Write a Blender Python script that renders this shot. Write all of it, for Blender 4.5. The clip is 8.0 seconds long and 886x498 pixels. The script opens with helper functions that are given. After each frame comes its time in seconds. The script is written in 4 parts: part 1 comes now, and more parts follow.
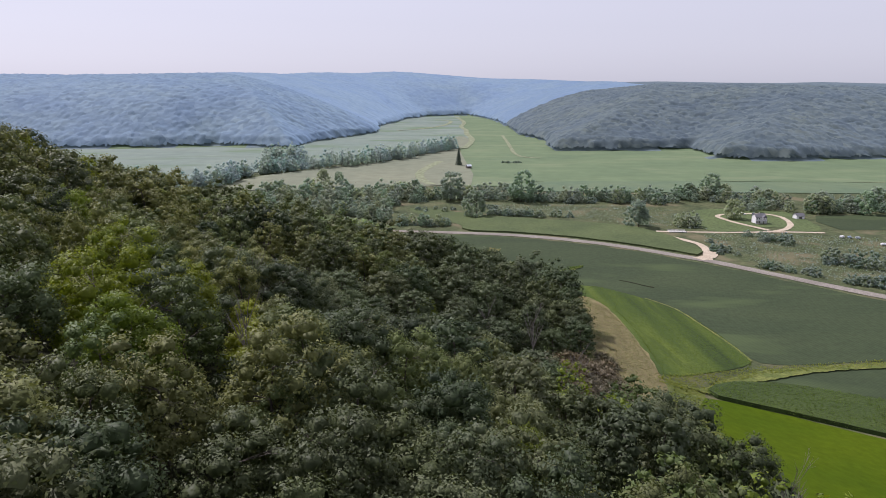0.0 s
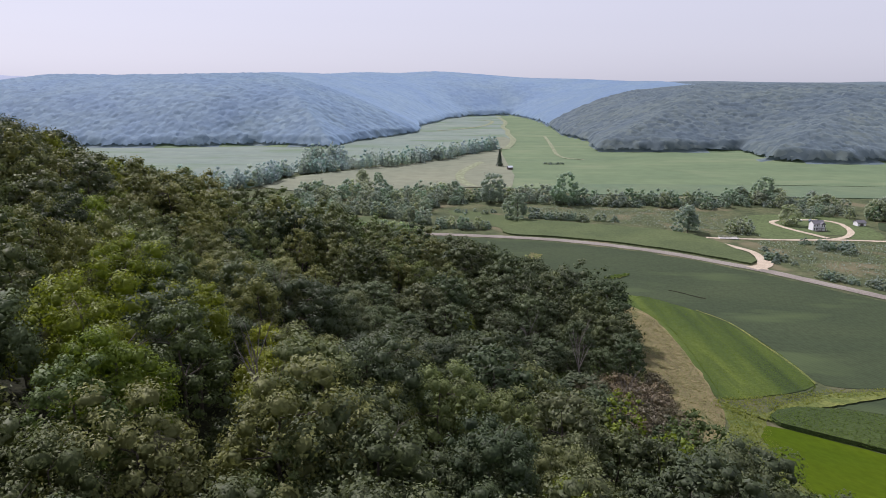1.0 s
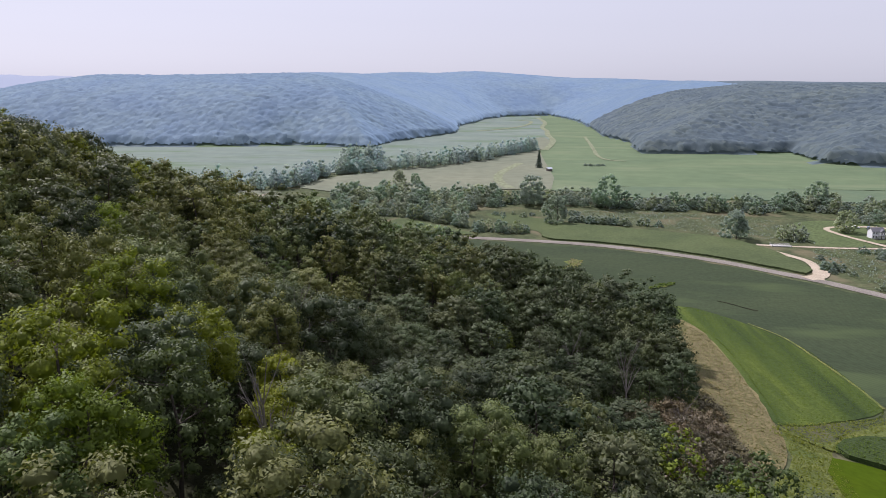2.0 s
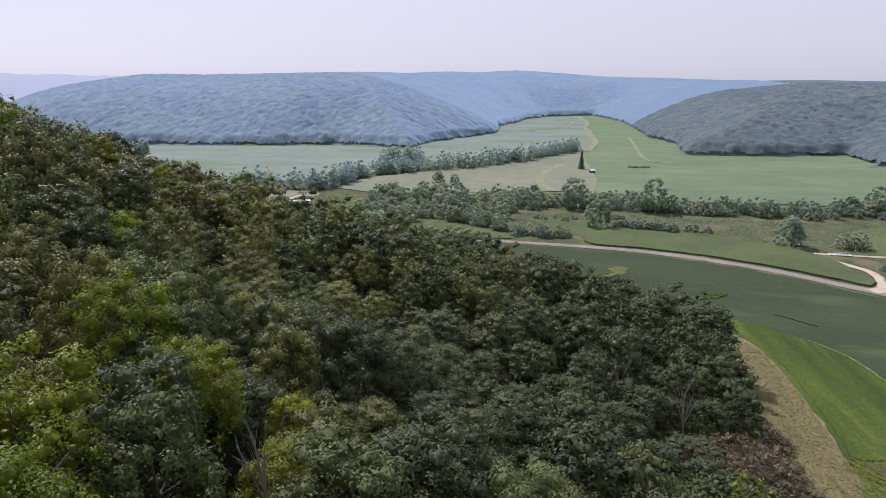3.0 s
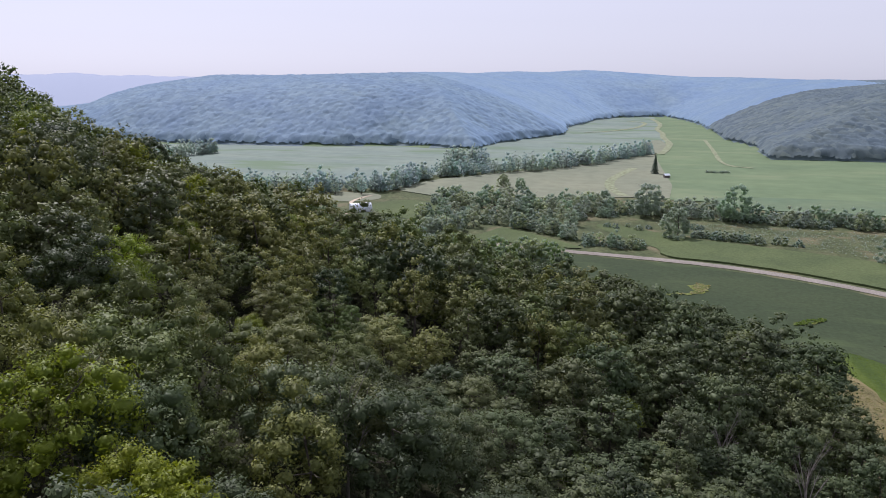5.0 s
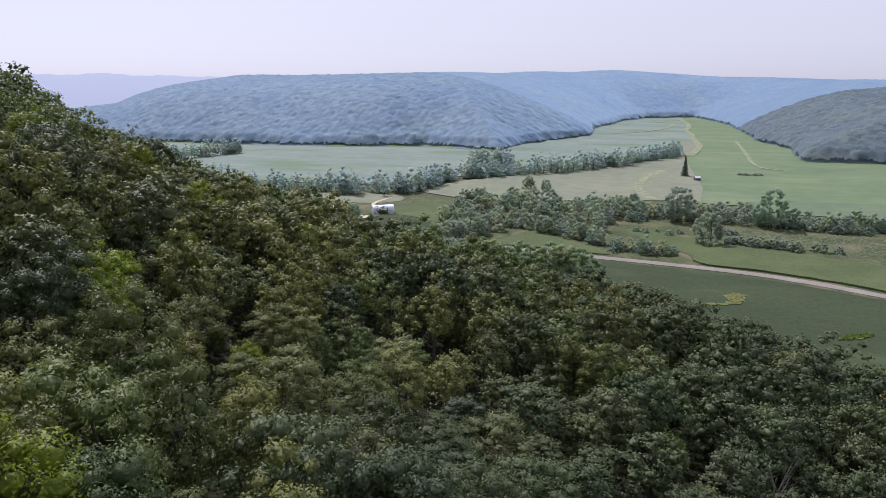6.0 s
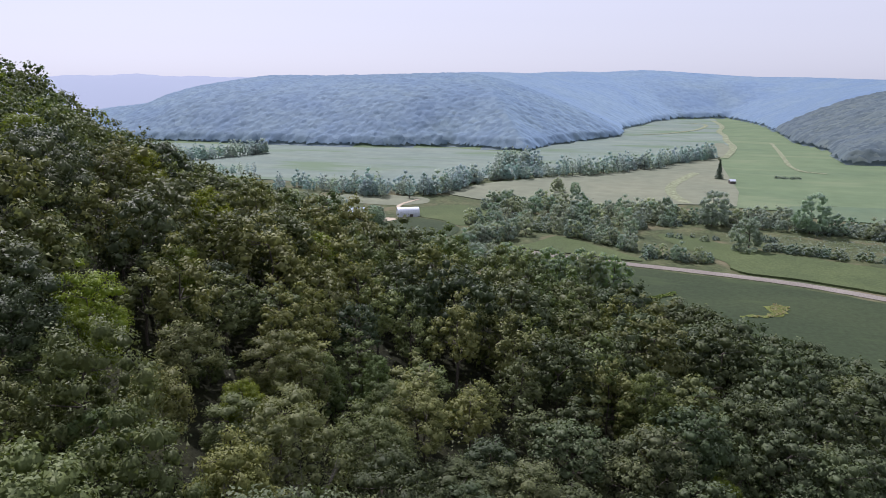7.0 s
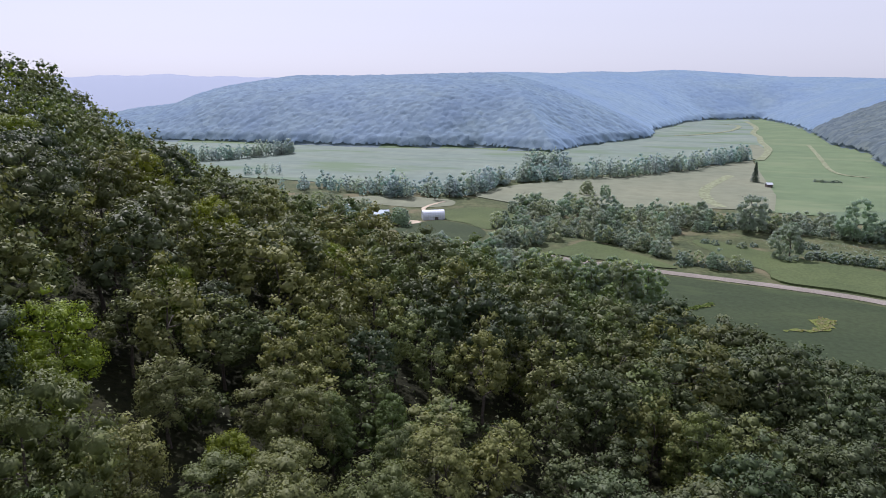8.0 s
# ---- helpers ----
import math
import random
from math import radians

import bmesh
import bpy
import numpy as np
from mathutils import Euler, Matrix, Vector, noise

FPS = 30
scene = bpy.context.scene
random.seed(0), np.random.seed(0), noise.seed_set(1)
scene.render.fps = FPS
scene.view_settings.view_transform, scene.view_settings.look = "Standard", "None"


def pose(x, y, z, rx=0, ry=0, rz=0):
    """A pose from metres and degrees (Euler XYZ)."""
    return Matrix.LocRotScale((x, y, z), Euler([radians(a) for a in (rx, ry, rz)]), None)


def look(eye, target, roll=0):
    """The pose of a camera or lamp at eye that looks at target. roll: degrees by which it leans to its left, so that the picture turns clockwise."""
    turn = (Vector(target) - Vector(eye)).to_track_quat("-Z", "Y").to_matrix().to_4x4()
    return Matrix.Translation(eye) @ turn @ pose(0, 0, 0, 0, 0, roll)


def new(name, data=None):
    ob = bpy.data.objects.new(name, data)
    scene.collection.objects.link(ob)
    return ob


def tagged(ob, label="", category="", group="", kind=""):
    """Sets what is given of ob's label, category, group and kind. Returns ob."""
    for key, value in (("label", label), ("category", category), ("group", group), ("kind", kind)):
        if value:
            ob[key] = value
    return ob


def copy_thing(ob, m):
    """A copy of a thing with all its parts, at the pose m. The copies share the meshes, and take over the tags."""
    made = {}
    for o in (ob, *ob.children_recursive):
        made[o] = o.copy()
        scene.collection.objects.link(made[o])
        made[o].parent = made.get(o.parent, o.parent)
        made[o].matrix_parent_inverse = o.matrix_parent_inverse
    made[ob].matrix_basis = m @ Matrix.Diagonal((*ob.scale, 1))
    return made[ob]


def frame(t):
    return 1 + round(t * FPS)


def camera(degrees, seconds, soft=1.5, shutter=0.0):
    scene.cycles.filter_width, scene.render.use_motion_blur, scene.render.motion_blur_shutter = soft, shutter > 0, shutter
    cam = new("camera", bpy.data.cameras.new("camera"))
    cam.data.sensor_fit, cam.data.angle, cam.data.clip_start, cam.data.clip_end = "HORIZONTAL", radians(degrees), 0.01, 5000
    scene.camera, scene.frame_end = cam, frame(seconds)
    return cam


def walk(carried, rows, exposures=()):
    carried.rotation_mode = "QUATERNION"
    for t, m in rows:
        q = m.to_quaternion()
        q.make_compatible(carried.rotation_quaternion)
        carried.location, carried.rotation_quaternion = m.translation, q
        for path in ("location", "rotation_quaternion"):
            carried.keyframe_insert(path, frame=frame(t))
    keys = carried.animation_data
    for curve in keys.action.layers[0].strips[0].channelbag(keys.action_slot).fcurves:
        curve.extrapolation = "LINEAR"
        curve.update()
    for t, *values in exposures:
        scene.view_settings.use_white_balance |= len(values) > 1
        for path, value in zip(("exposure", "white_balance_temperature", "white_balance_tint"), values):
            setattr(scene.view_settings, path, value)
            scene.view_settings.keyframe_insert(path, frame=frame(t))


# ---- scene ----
cam = camera(66.5, 8.0, soft=0.8)
METRES, EYE, TILT, LEAN, TURN = 85.0, 92.0, -13.6, 0.0, 0.0
ROWS = [
    (0.0, 0.0, 0.0, 0.0, 0.0, 0.0, -0.0),
    (0.5, 0.0005, 0.0578, 0.0139, 1.64, -0.01, -0.39),
    (1.0, -0.001, 0.1232, 0.0294, 3.34, -0.04, -0.79),
    (1.5, -0.0037, 0.1793, 0.0425, 4.84, -0.06, -1.13),
    (3.0, -0.0255, 0.3623, 0.0866, 9.74, -0.26, -2.3),
    (3.5, -0.0347, 0.4175, 0.1003, 11.15, -0.32, -2.62),
    (4.0, -0.0469, 0.4798, 0.1159, 12.7, -0.4, -2.97),
    (4.5, -0.0588, 0.5333, 0.129, 13.97, -0.46, -3.25),
    (6.0, -0.1052, 0.7099, 0.1691, 17.11, -0.64, -3.97),
    (6.5, -0.1218, 0.7649, 0.1815, 18.06, -0.69, -4.18),
    (7.0, -0.1426, 0.8286, 0.1959, 19.33, -0.77, -4.47),
    (7.5, -0.1626, 0.8852, 0.2088, 20.44, -0.86, -4.72),
    (8.0, -0.1872, 0.9502, 0.2237, 21.52, -0.94, -4.97),
]
walk(cam, [(t, pose(0, 0, EYE, TILT, LEAN, TURN) @ pose(METRES * x, METRES * y, METRES * z, 90 + pitch, roll, yaw)) for t, x, y, z, yaw, pitch, roll in ROWS],
     [(0.0, 0.3, 5930, 27), (8.0, 0.37, 5740, 27)])

# ---- light ----
SUN_EL, SUN_AZ = 51.0, -48.0        # degrees; azimuth from +y, minus: towards -x
world = bpy.data.worlds.new("sky")
scene.world = world
world.use_nodes = True
wn = world.node_tree.nodes
wl = world.node_tree.links
wn.clear()
sky = wn.new("ShaderNodeTexSky")
sky.sky_type = "NISHITA"
sky.sun_disc = False
sky.sun_elevation = radians(SUN_EL)
sky.sun_rotation = radians(SUN_AZ)
sky.altitude = 250
sky.air_density = 1.0
sky.dust_density = 2.0
sky.ozone_density = 1.0
pale = wn.new("ShaderNodeHueSaturation")
pale.inputs["Saturation"].default_value = 0.3
back = wn.new("ShaderNodeBackground")
back.inputs["Strength"].default_value = 0.105
wout = wn.new("ShaderNodeOutputWorld")
wl.new(sky.outputs[0], pale.inputs["Color"])
veil = wn.new("ShaderNodeMix")           # a hazy summer sky, nearly even
veil.data_type = "RGBA"
veil.inputs[0].default_value = 0.7
veil.inputs[7].default_value = (5.2, 5.4, 5.35, 1)
wl.new(pale.outputs[0], veil.inputs[6])
wl.new(veil.outputs[2], back.inputs["Color"])
wl.new(back.outputs[0], wout.inputs["Surface"])

sun = new("sun", bpy.data.lights.new("sun", "SUN"))
sun.data.energy = 3.9
sun.data.angle = radians(0.9)
sun.data.color = (1.0, 0.95, 0.86)
sun_way = Vector((math.sin(radians(SUN_AZ)) * math.cos(radians(SUN_EL)), math.cos(radians(SUN_AZ)) * math.cos(radians(SUN_EL)), math.sin(radians(SUN_EL))))
sun.matrix_world = look(sun_way * 400, (0, 0, 0))


# ---- materials ----
def base_mat(name, rough=0.8, spec=0.3):
    m = bpy.data.materials.new(name)
    m.use_nodes = True
    n = m.node_tree.nodes
    b = n["Principled BSDF"]
    b.inputs["Roughness"].default_value = rough
    b.inputs["Specular IOR Level"].default_value = spec
    return m, n, m.node_tree.links, b


def ramp(n, cols):
    r = n.new("ShaderNodeValToRGB")
    e = r.color_ramp.elements
    while len(e) < len(cols):
        e.new(0.5)
    for i, c in enumerate(cols):
        e[i].position = c[0]
        e[i].color = (*c[1], 1)
    return r


def noise_node(n, l, scale, detail=5.0, stretch=None, turn=0.0, rough=0.55):
    co = n.new("ShaderNodeTexCoord")
    mp = n.new("ShaderNodeMapping")
    mp.inputs["Rotation"].default_value = (0, 0, radians(turn))
    if stretch:
        mp.inputs["Scale"].default_value = stretch
    l.new(co.outputs["Object"], mp.inputs["Vector"])
    t = n.new("ShaderNodeTexNoise")
    t.inputs["Scale"].default_value = scale
    t.inputs["Detail"].default_value = detail
    t.inputs["Roughness"].default_value = rough
    l.new(mp.outputs[0], t.inputs["Vector"])
    return t


def blend(n, l, a, b, fac, kind="MIX"):
    m = n.new("ShaderNodeMix")
    m.data_type = "RGBA"
    m.blend_type = kind
    if isinstance(fac, float):
        m.inputs[0].default_value = fac
    else:
        l.new(fac, m.inputs[0])
    for socket, v in ((m.inputs[6], a), (m.inputs[7], b)):
        if isinstance(v, tuple):
            socket.default_value = (*v, 1)
        else:
            l.new(v, socket)
    return m.outputs[2]


def soil(name, cols, big=0.02, small=0.6, bump=0.3, rough=0.9, rows=None, stretch=None, turn=0.0, patches=None, grain=(0.62, 1.25), spec=0.1):
    """A field surface: broad tone, fine grain, crop rows of a spacing and direction, patches of a second tone."""
    m, n, l, b = base_mat(name, rough, spec)
    t1 = noise_node(n, l, big, 6, stretch, turn)
    r1 = ramp(n, cols)
    l.new(t1.outputs["Fac"], r1.inputs[0])
    t2 = noise_node(n, l, small, 6)
    g = ramp(n, [(0.3, (grain[0],) * 3), (0.7, (grain[1],) * 3)])
    l.new(t2.outputs["Fac"], g.inputs[0])
    c = blend(n, l, r1.outputs[0], g.outputs[0], 1.0, "MULTIPLY")
    if patches:
        t3 = noise_node(n, l, patches[1], 4, patches[3] if len(patches) > 3 else None, turn)
        r3 = ramp(n, [(patches[2], (0, 0, 0)), (patches[2] + 0.12, (1, 1, 1))])
        l.new(t3.outputs["Fac"], r3.inputs[0])
        c = blend(n, l, c, patches[0], r3.outputs[0])
    height = t2.outputs["Fac"]
    if rows:
        co = n.new("ShaderNodeTexCoord")
        mp = n.new("ShaderNodeMapping")
        mp.inputs["Rotation"].default_value = (0, 0, radians(rows[1]))
        l.new(co.outputs["Object"], mp.inputs["Vector"])
        w = n.new("ShaderNodeTexWave")
        w.inputs["Scale"].default_value = 0.314 / rows[0]
        w.inputs["Distortion"].default_value = 1.2
        w.inputs["Detail"].default_value = 2
        w.inputs["Detail Scale"].default_value = 0.6
        l.new(mp.outputs[0], w.inputs["Vector"])
        rw = ramp(n, [(0.0, (rows[2],) * 3), (0.7, (1, 1, 1))])
        l.new(w.outputs["Fac"], rw.inputs[0])
        c = blend(n, l, c, rw.outputs[0], 1.0, "MULTIPLY")
    l.new(c, b.inputs["Base Color"])
    bp = n.new("ShaderNodeBump")
    bp.inputs["Strength"].default_value = bump
    bp.inputs["Distance"].default_value = 0.4
    l.new(height, bp.inputs["Height"])
    l.new(bp.outputs[0], b.inputs["Normal"])
    return m


def leaf_mat(name, dark, mid, light, glow=0.28, rough=0.5, spec=0.4, sheen=0.0, shine=(1.36, 1.42, 0.5)):
    """Leaves: a tone for each tree, a second for each leaf, light that comes through the blade."""
    m, n, l, b = base_mat(name, rough, spec)
    info = n.new("ShaderNodeObjectInfo")
    geo = n.new("ShaderNodeNewGeometry")
    r1 = ramp(n, [(0.0, dark), (0.5, mid), (1.0, light)])
    mixer = n.new("ShaderNodeMath")
    mixer.operation = "MULTIPLY_ADD"
    mixer.inputs[1].default_value = 0.42
    l.new(geo.outputs["Random Per Island"], mixer.inputs[0])
    half = n.new("ShaderNodeMath")
    half.operation = "MULTIPLY"
    half.inputs[1].default_value = 0.58
    l.new(info.outputs["Random"], half.inputs[0])
    l.new(half.outputs[0], mixer.inputs[2])
    l.new(mixer.outputs[0], r1.inputs[0])
    tint = ramp(n, [(0.0, (0.85, 0.89, 0.78)), (0.25, (0.86, 1.0, 0.8)), (0.5, (1.0, 1.0, 0.95)), (0.75, (1.12, 1.1, 0.74)), (1.0, (1.02, 0.98, 0.84))])
    tw = n.new("ShaderNodeMath")
    tw.operation = "FRACT"
    t7 = n.new("ShaderNodeMath")
    t7.operation = "MULTIPLY"
    t7.inputs[1].default_value = 7.31
    l.new(info.outputs["Random"], t7.inputs[0])
    l.new(t7.outputs[0], tw.inputs[0])
    l.new(tw.outputs[0], tint.inputs[0])
    c = blend(n, l, r1.outputs[0], tint.outputs[0], 1.0, "MULTIPLY")
    l.new(c, b.inputs["Base Color"])
    # Blue-white sheen laid over distant leaves in place of haze.
    if sheen:
        b.inputs["Sheen Weight"].default_value = sheen
        b.inputs["Sheen Roughness"].default_value = 0.6
        b.inputs["Sheen Tint"].default_value = (0.72, 0.86, 1.0, 1)
    tr = n.new("ShaderNodeBsdfTranslucent")
    c2 = blend(n, l, c, shine, 1.0, "MULTIPLY")
    l.new(c2, tr.inputs["Color"])
    mx = n.new("ShaderNodeMixShader")
    mx.inputs[0].default_value = glow
    l.new(b.outputs[0], mx.inputs[1])
    l.new(tr.outputs[0], mx.inputs[2])
    l.new(mx.outputs[0], n["Material Output"].inputs["Surface"])
    return m


def canopy_mat(name, cols, haze_tint, big=0.012):
    """Far canopy: a tone for each crown, broad drifts of a second, light through the leaves, haze as a tinted sheen."""
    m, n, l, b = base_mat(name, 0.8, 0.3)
    b.inputs["Sheen Weight"].default_value = 0.8       # distance haze, put on as a blue-tinted sheen
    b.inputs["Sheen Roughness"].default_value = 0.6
    b.inputs["Sheen Tint"].default_value = (*haze_tint, 1)
    co = n.new("ShaderNodeTexCoord")
    t0 = n.new("ShaderNodeTexVoronoi")
    t0.inputs["Scale"].default_value = 0.11
    l.new(co.outputs["Object"], t0.inputs["Vector"])
    tone = n.new("ShaderNodeSeparateColor")
    l.new(t0.outputs["Color"], tone.inputs[0])
    r1 = ramp(n, cols)
    l.new(tone.outputs[0], r1.inputs[0])
    t = noise_node(n, l, big, 5)
    r2 = ramp(n, [(0.35, (0.86, 0.9, 1.0)), (0.65, (1.12, 1.08, 0.97))])
    l.new(t.outputs["Fac"], r2.inputs[0])
    c = blend(n, l, r1.outputs[0], r2.outputs[0], 1.0, "MULTIPLY")
    l.new(c, b.inputs["Base Color"])
    tr = n.new("ShaderNodeBsdfTranslucent")
    l.new(c, tr.inputs["Color"])
    mx = n.new("ShaderNodeMixShader")
    mx.inputs[0].default_value = 0.4
    l.new(b.outputs[0], mx.inputs[1])
    l.new(tr.outputs[0], mx.inputs[2])
    l.new(mx.outputs[0], n["Material Output"].inputs["Surface"])
    return m


def plain(name, col, rough=0.6, metal=0.0, grain=0.25, scale=3.0):
    m, n, l, b = base_mat(name, rough, 0.4)
    b.inputs["Metallic"].default_value = metal
    t = noise_node(n, l, scale, 5)
    r = ramp(n, [(0.3, tuple(v * (1 - grain) for v in col)), (0.7, tuple(min(1, v * (1 + grain)) for v in col))])
    l.new(t.outputs["Fac"], r.inputs[0])
    l.new(r.outputs[0], b.inputs["Base Color"])
    return m


M_MEADOW = soil("rough meadow grass", [(0.3, (0.051, 0.067, 0.032)), (0.5, (0.072, 0.088, 0.04)), (0.7, (0.104, 0.111, 0.055))], 0.06, 0.4, 0.7, patches=((0.132, 0.121, 0.069), 0.035, 0.54))
M_SOY = soil("soybean leaves", [(0.3, (0.036, 0.052, 0.026)), (0.5, (0.041, 0.058, 0.028)), (0.75, (0.05, 0.068, 0.032))], 0.012, 0.5, 0.2, stretch=(1, 2.5, 1), turn=35, rows=(0.9, 52, 0.9), grain=(0.85, 1.12), patches=((0.06, 0.084, 0.036), 0.014, 0.56, (1, 3, 1)))
M_CORN = soil("corn tops", [(0.3, (0.03, 0.05, 0.014)), (0.5, (0.05, 0.078, 0.016)), (0.7, (0.088, 0.12, 0.02))], 0.055, 1.1, 0.4, stretch=(2.2, 0.16, 1), turn=14, grain=(0.78, 1.18), patches=((0.036, 0.058, 0.016), 0.05, 0.6, (2.4, 0.2, 1)))
M_CORN_DARK = soil("dark corn tops", [(0.3, (0.038, 0.06, 0.02)), (0.5, (0.05, 0.076, 0.023)), (0.72, (0.068, 0.096, 0.027))], 0.05, 1.2, 0.5, stretch=(0.4, 2, 1), turn=-68, rows=(1.5, -68, 0.78), grain=(0.72, 1.2))
M_CORN_MID = soil("light corn tops", [(0.3, (0.065, 0.088, 0.038)), (0.5, (0.079, 0.105, 0.043)), (0.72, (0.095, 0.121, 0.05))], 0.03, 0.8, 0.3, rows=(1.5, -68, 0.88), grain=(0.8, 1.15))
M_HAY = soil("bright hay grass", [(0.3, (0.046, 0.078, 0.003)), (0.5, (0.054, 0.086, 0.003)), (0.72, (0.065, 0.095, 0.003))], 0.03, 0.5, 0.1, stretch=(1, 2, 1), turn=-62, grain=(0.84, 1.12), spec=0.03)
M_TAN = soil("dry tan grass", [(0.3, (0.125, 0.108, 0.052)), (0.5, (0.185, 0.155, 0.075)), (0.72, (0.25, 0.21, 0.105))], 0.09, 0.9, 0.25, stretch=(2.5, 0.6, 1), turn=8, grain=(0.72, 1.22), patches=((0.1, 0.105, 0.04), 0.09, 0.56, (2.5, 0.6, 1)))
# Haze is painted into the far field colours: paled and blued.
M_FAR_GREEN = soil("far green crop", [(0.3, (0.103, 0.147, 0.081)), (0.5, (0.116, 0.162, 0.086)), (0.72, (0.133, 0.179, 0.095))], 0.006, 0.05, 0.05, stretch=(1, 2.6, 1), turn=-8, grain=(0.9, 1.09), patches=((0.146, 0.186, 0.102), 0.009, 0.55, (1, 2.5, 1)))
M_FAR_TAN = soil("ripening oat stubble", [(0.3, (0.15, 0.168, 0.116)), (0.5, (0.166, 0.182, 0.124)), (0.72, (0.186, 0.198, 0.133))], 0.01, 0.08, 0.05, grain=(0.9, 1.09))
M_FAR_PALE = soil("haze-paled far meadow", [(0.3, (0.138, 0.18, 0.152)), (0.5, (0.156, 0.198, 0.163)), (0.72, (0.178, 0.216, 0.172))], 0.008, 0.06, 0.05, stretch=(1, 3, 1), turn=5, grain=(0.9, 1.08), patches=((0.12, 0.17, 0.105), 0.006, 0.52, (1, 3, 1)))
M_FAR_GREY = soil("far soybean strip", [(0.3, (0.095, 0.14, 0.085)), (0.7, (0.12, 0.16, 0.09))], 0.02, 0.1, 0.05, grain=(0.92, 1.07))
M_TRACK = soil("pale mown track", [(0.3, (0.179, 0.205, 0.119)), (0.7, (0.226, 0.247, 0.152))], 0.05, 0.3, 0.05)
M_LAWN = soil("mown lawn", [(0.3, (0.08, 0.11, 0.045)), (0.7, (0.1, 0.132, 0.052))], 0.05, 0.7, 0.1)
M_WEEDS = soil("yellow-green weeds", [(0.3, (0.075, 0.105, 0.028)), (0.7, (0.165, 0.18, 0.05))], 0.15, 1.0, 0.4)
M_ROAD = soil("packed limestone gravel", [(0.3, (0.194, 0.176, 0.147)), (0.7, (0.263, 0.241, 0.206))], 0.06, 1.5, 0.2)
M_DRIVE = soil("pale sandy gravel", [(0.3, (0.389, 0.328, 0.237)), (0.7, (0.494, 0.427, 0.323))], 0.1, 1.5, 0.2)
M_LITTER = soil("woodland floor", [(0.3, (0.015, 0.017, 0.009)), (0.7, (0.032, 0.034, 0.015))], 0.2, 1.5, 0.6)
M_OAK = leaf_mat("oak leaves", (0.035, 0.049, 0.026), (0.064, 0.083, 0.04), (0.128, 0.147, 0.079), 0.16, 0.6, 0.22, shine=(1.35, 1.38, 0.65))
M_OLIVE = leaf_mat("olive green leaves", (0.069, 0.082, 0.033), (0.114, 0.131, 0.053), (0.192, 0.207, 0.082), 0.2, 0.6, 0.2, shine=(1.35, 1.36, 0.7))
M_LIME = leaf_mat("yellow-green leaves", (0.098, 0.127, 0.014), (0.155, 0.192, 0.02), (0.232, 0.259, 0.03), 0.34, 0.55, 0.25, shine=(1.38, 1.4, 0.45))
M_ASH = leaf_mat("bright green leaves", (0.057, 0.078, 0.03), (0.095, 0.122, 0.044), (0.148, 0.178, 0.068), 0.22, 0.6, 0.2, shine=(1.34, 1.4, 0.65))
M_RUSSET = leaf_mat("dry russet leaves", (0.073, 0.057, 0.035), (0.112, 0.089, 0.055), (0.165, 0.13, 0.074), 0.15, shine=(1.2, 1.1, 0.9))
# Valley and tree-row leaf colours are lightened and blued to carry distance haze.
M_VALLEY = leaf_mat("haze-paled valley leaves", (0.258, 0.301, 0.277), (0.304, 0.352, 0.312), (0.357, 0.403, 0.342), 0.65, 0.65, 0.2, 0.45, shine=(1.2, 1.22, 0.98))
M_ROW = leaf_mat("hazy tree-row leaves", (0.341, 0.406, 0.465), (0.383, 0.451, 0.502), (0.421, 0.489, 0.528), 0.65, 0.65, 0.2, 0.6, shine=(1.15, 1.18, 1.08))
M_SHRUB = leaf_mat("shrub leaves", (0.120, 0.158, 0.120), (0.161, 0.204, 0.152), (0.210, 0.249, 0.171), 0.45, 0.65, 0.2, 0.6, (1.283, 1.337, 0.856))
M_GROVE = leaf_mat("cottonwood leaves", (0.155, 0.192, 0.112), (0.195, 0.235, 0.134), (0.242, 0.277, 0.157), 0.6, 0.6, 0.25, 0.6, (1.375, 1.43, 0.825))
# Needle greens lightened so that the colour holds the haze.
M_PINE = leaf_mat("spruce needles", (0.052, 0.08, 0.067), (0.078, 0.11, 0.084), (0.117, 0.14, 0.108), 0.08)
M_BLADE = leaf_mat("corn blades", (0.045, 0.075, 0.018), (0.07, 0.11, 0.024), (0.105, 0.15, 0.035), 0.3, 0.7, 0.12)
M_CORN_LEAF = leaf_mat("bright corn blades", (0.047, 0.07, 0.011), (0.066, 0.098, 0.014), (0.09, 0.125, 0.019), 0.4, 0.7, 0.08)
M_WEED_LEAF = leaf_mat("weed leaves", (0.075, 0.095, 0.02), (0.12, 0.145, 0.03), (0.18, 0.19, 0.05), 0.4, 0.7, 0.1)
M_STRAW = leaf_mat("dry grass tufts", (0.14, 0.12, 0.06), (0.22, 0.19, 0.1), (0.3, 0.255, 0.14), 0.3)
M_BARK = plain("grey-brown bark", (0.075, 0.062, 0.05), 0.9, 0, 0.4, 4)
M_DEAD = plain("bleached dead wood", (0.186, 0.167, 0.149), 0.9, 0, 0.3, 4)
# Haze over the far hills is put into these blue canopy colours and sheens.
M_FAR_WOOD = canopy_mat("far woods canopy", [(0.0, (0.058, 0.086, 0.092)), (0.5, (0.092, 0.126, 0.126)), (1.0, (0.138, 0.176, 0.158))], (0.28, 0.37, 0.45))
M_FAR_WEST = canopy_mat("haze-blued far woods canopy", [(0.0, (0.111, 0.174, 0.224)), (0.5, (0.153, 0.229, 0.283)), (1.0, (0.206, 0.290, 0.340))], (0.440, 0.638, 0.893))
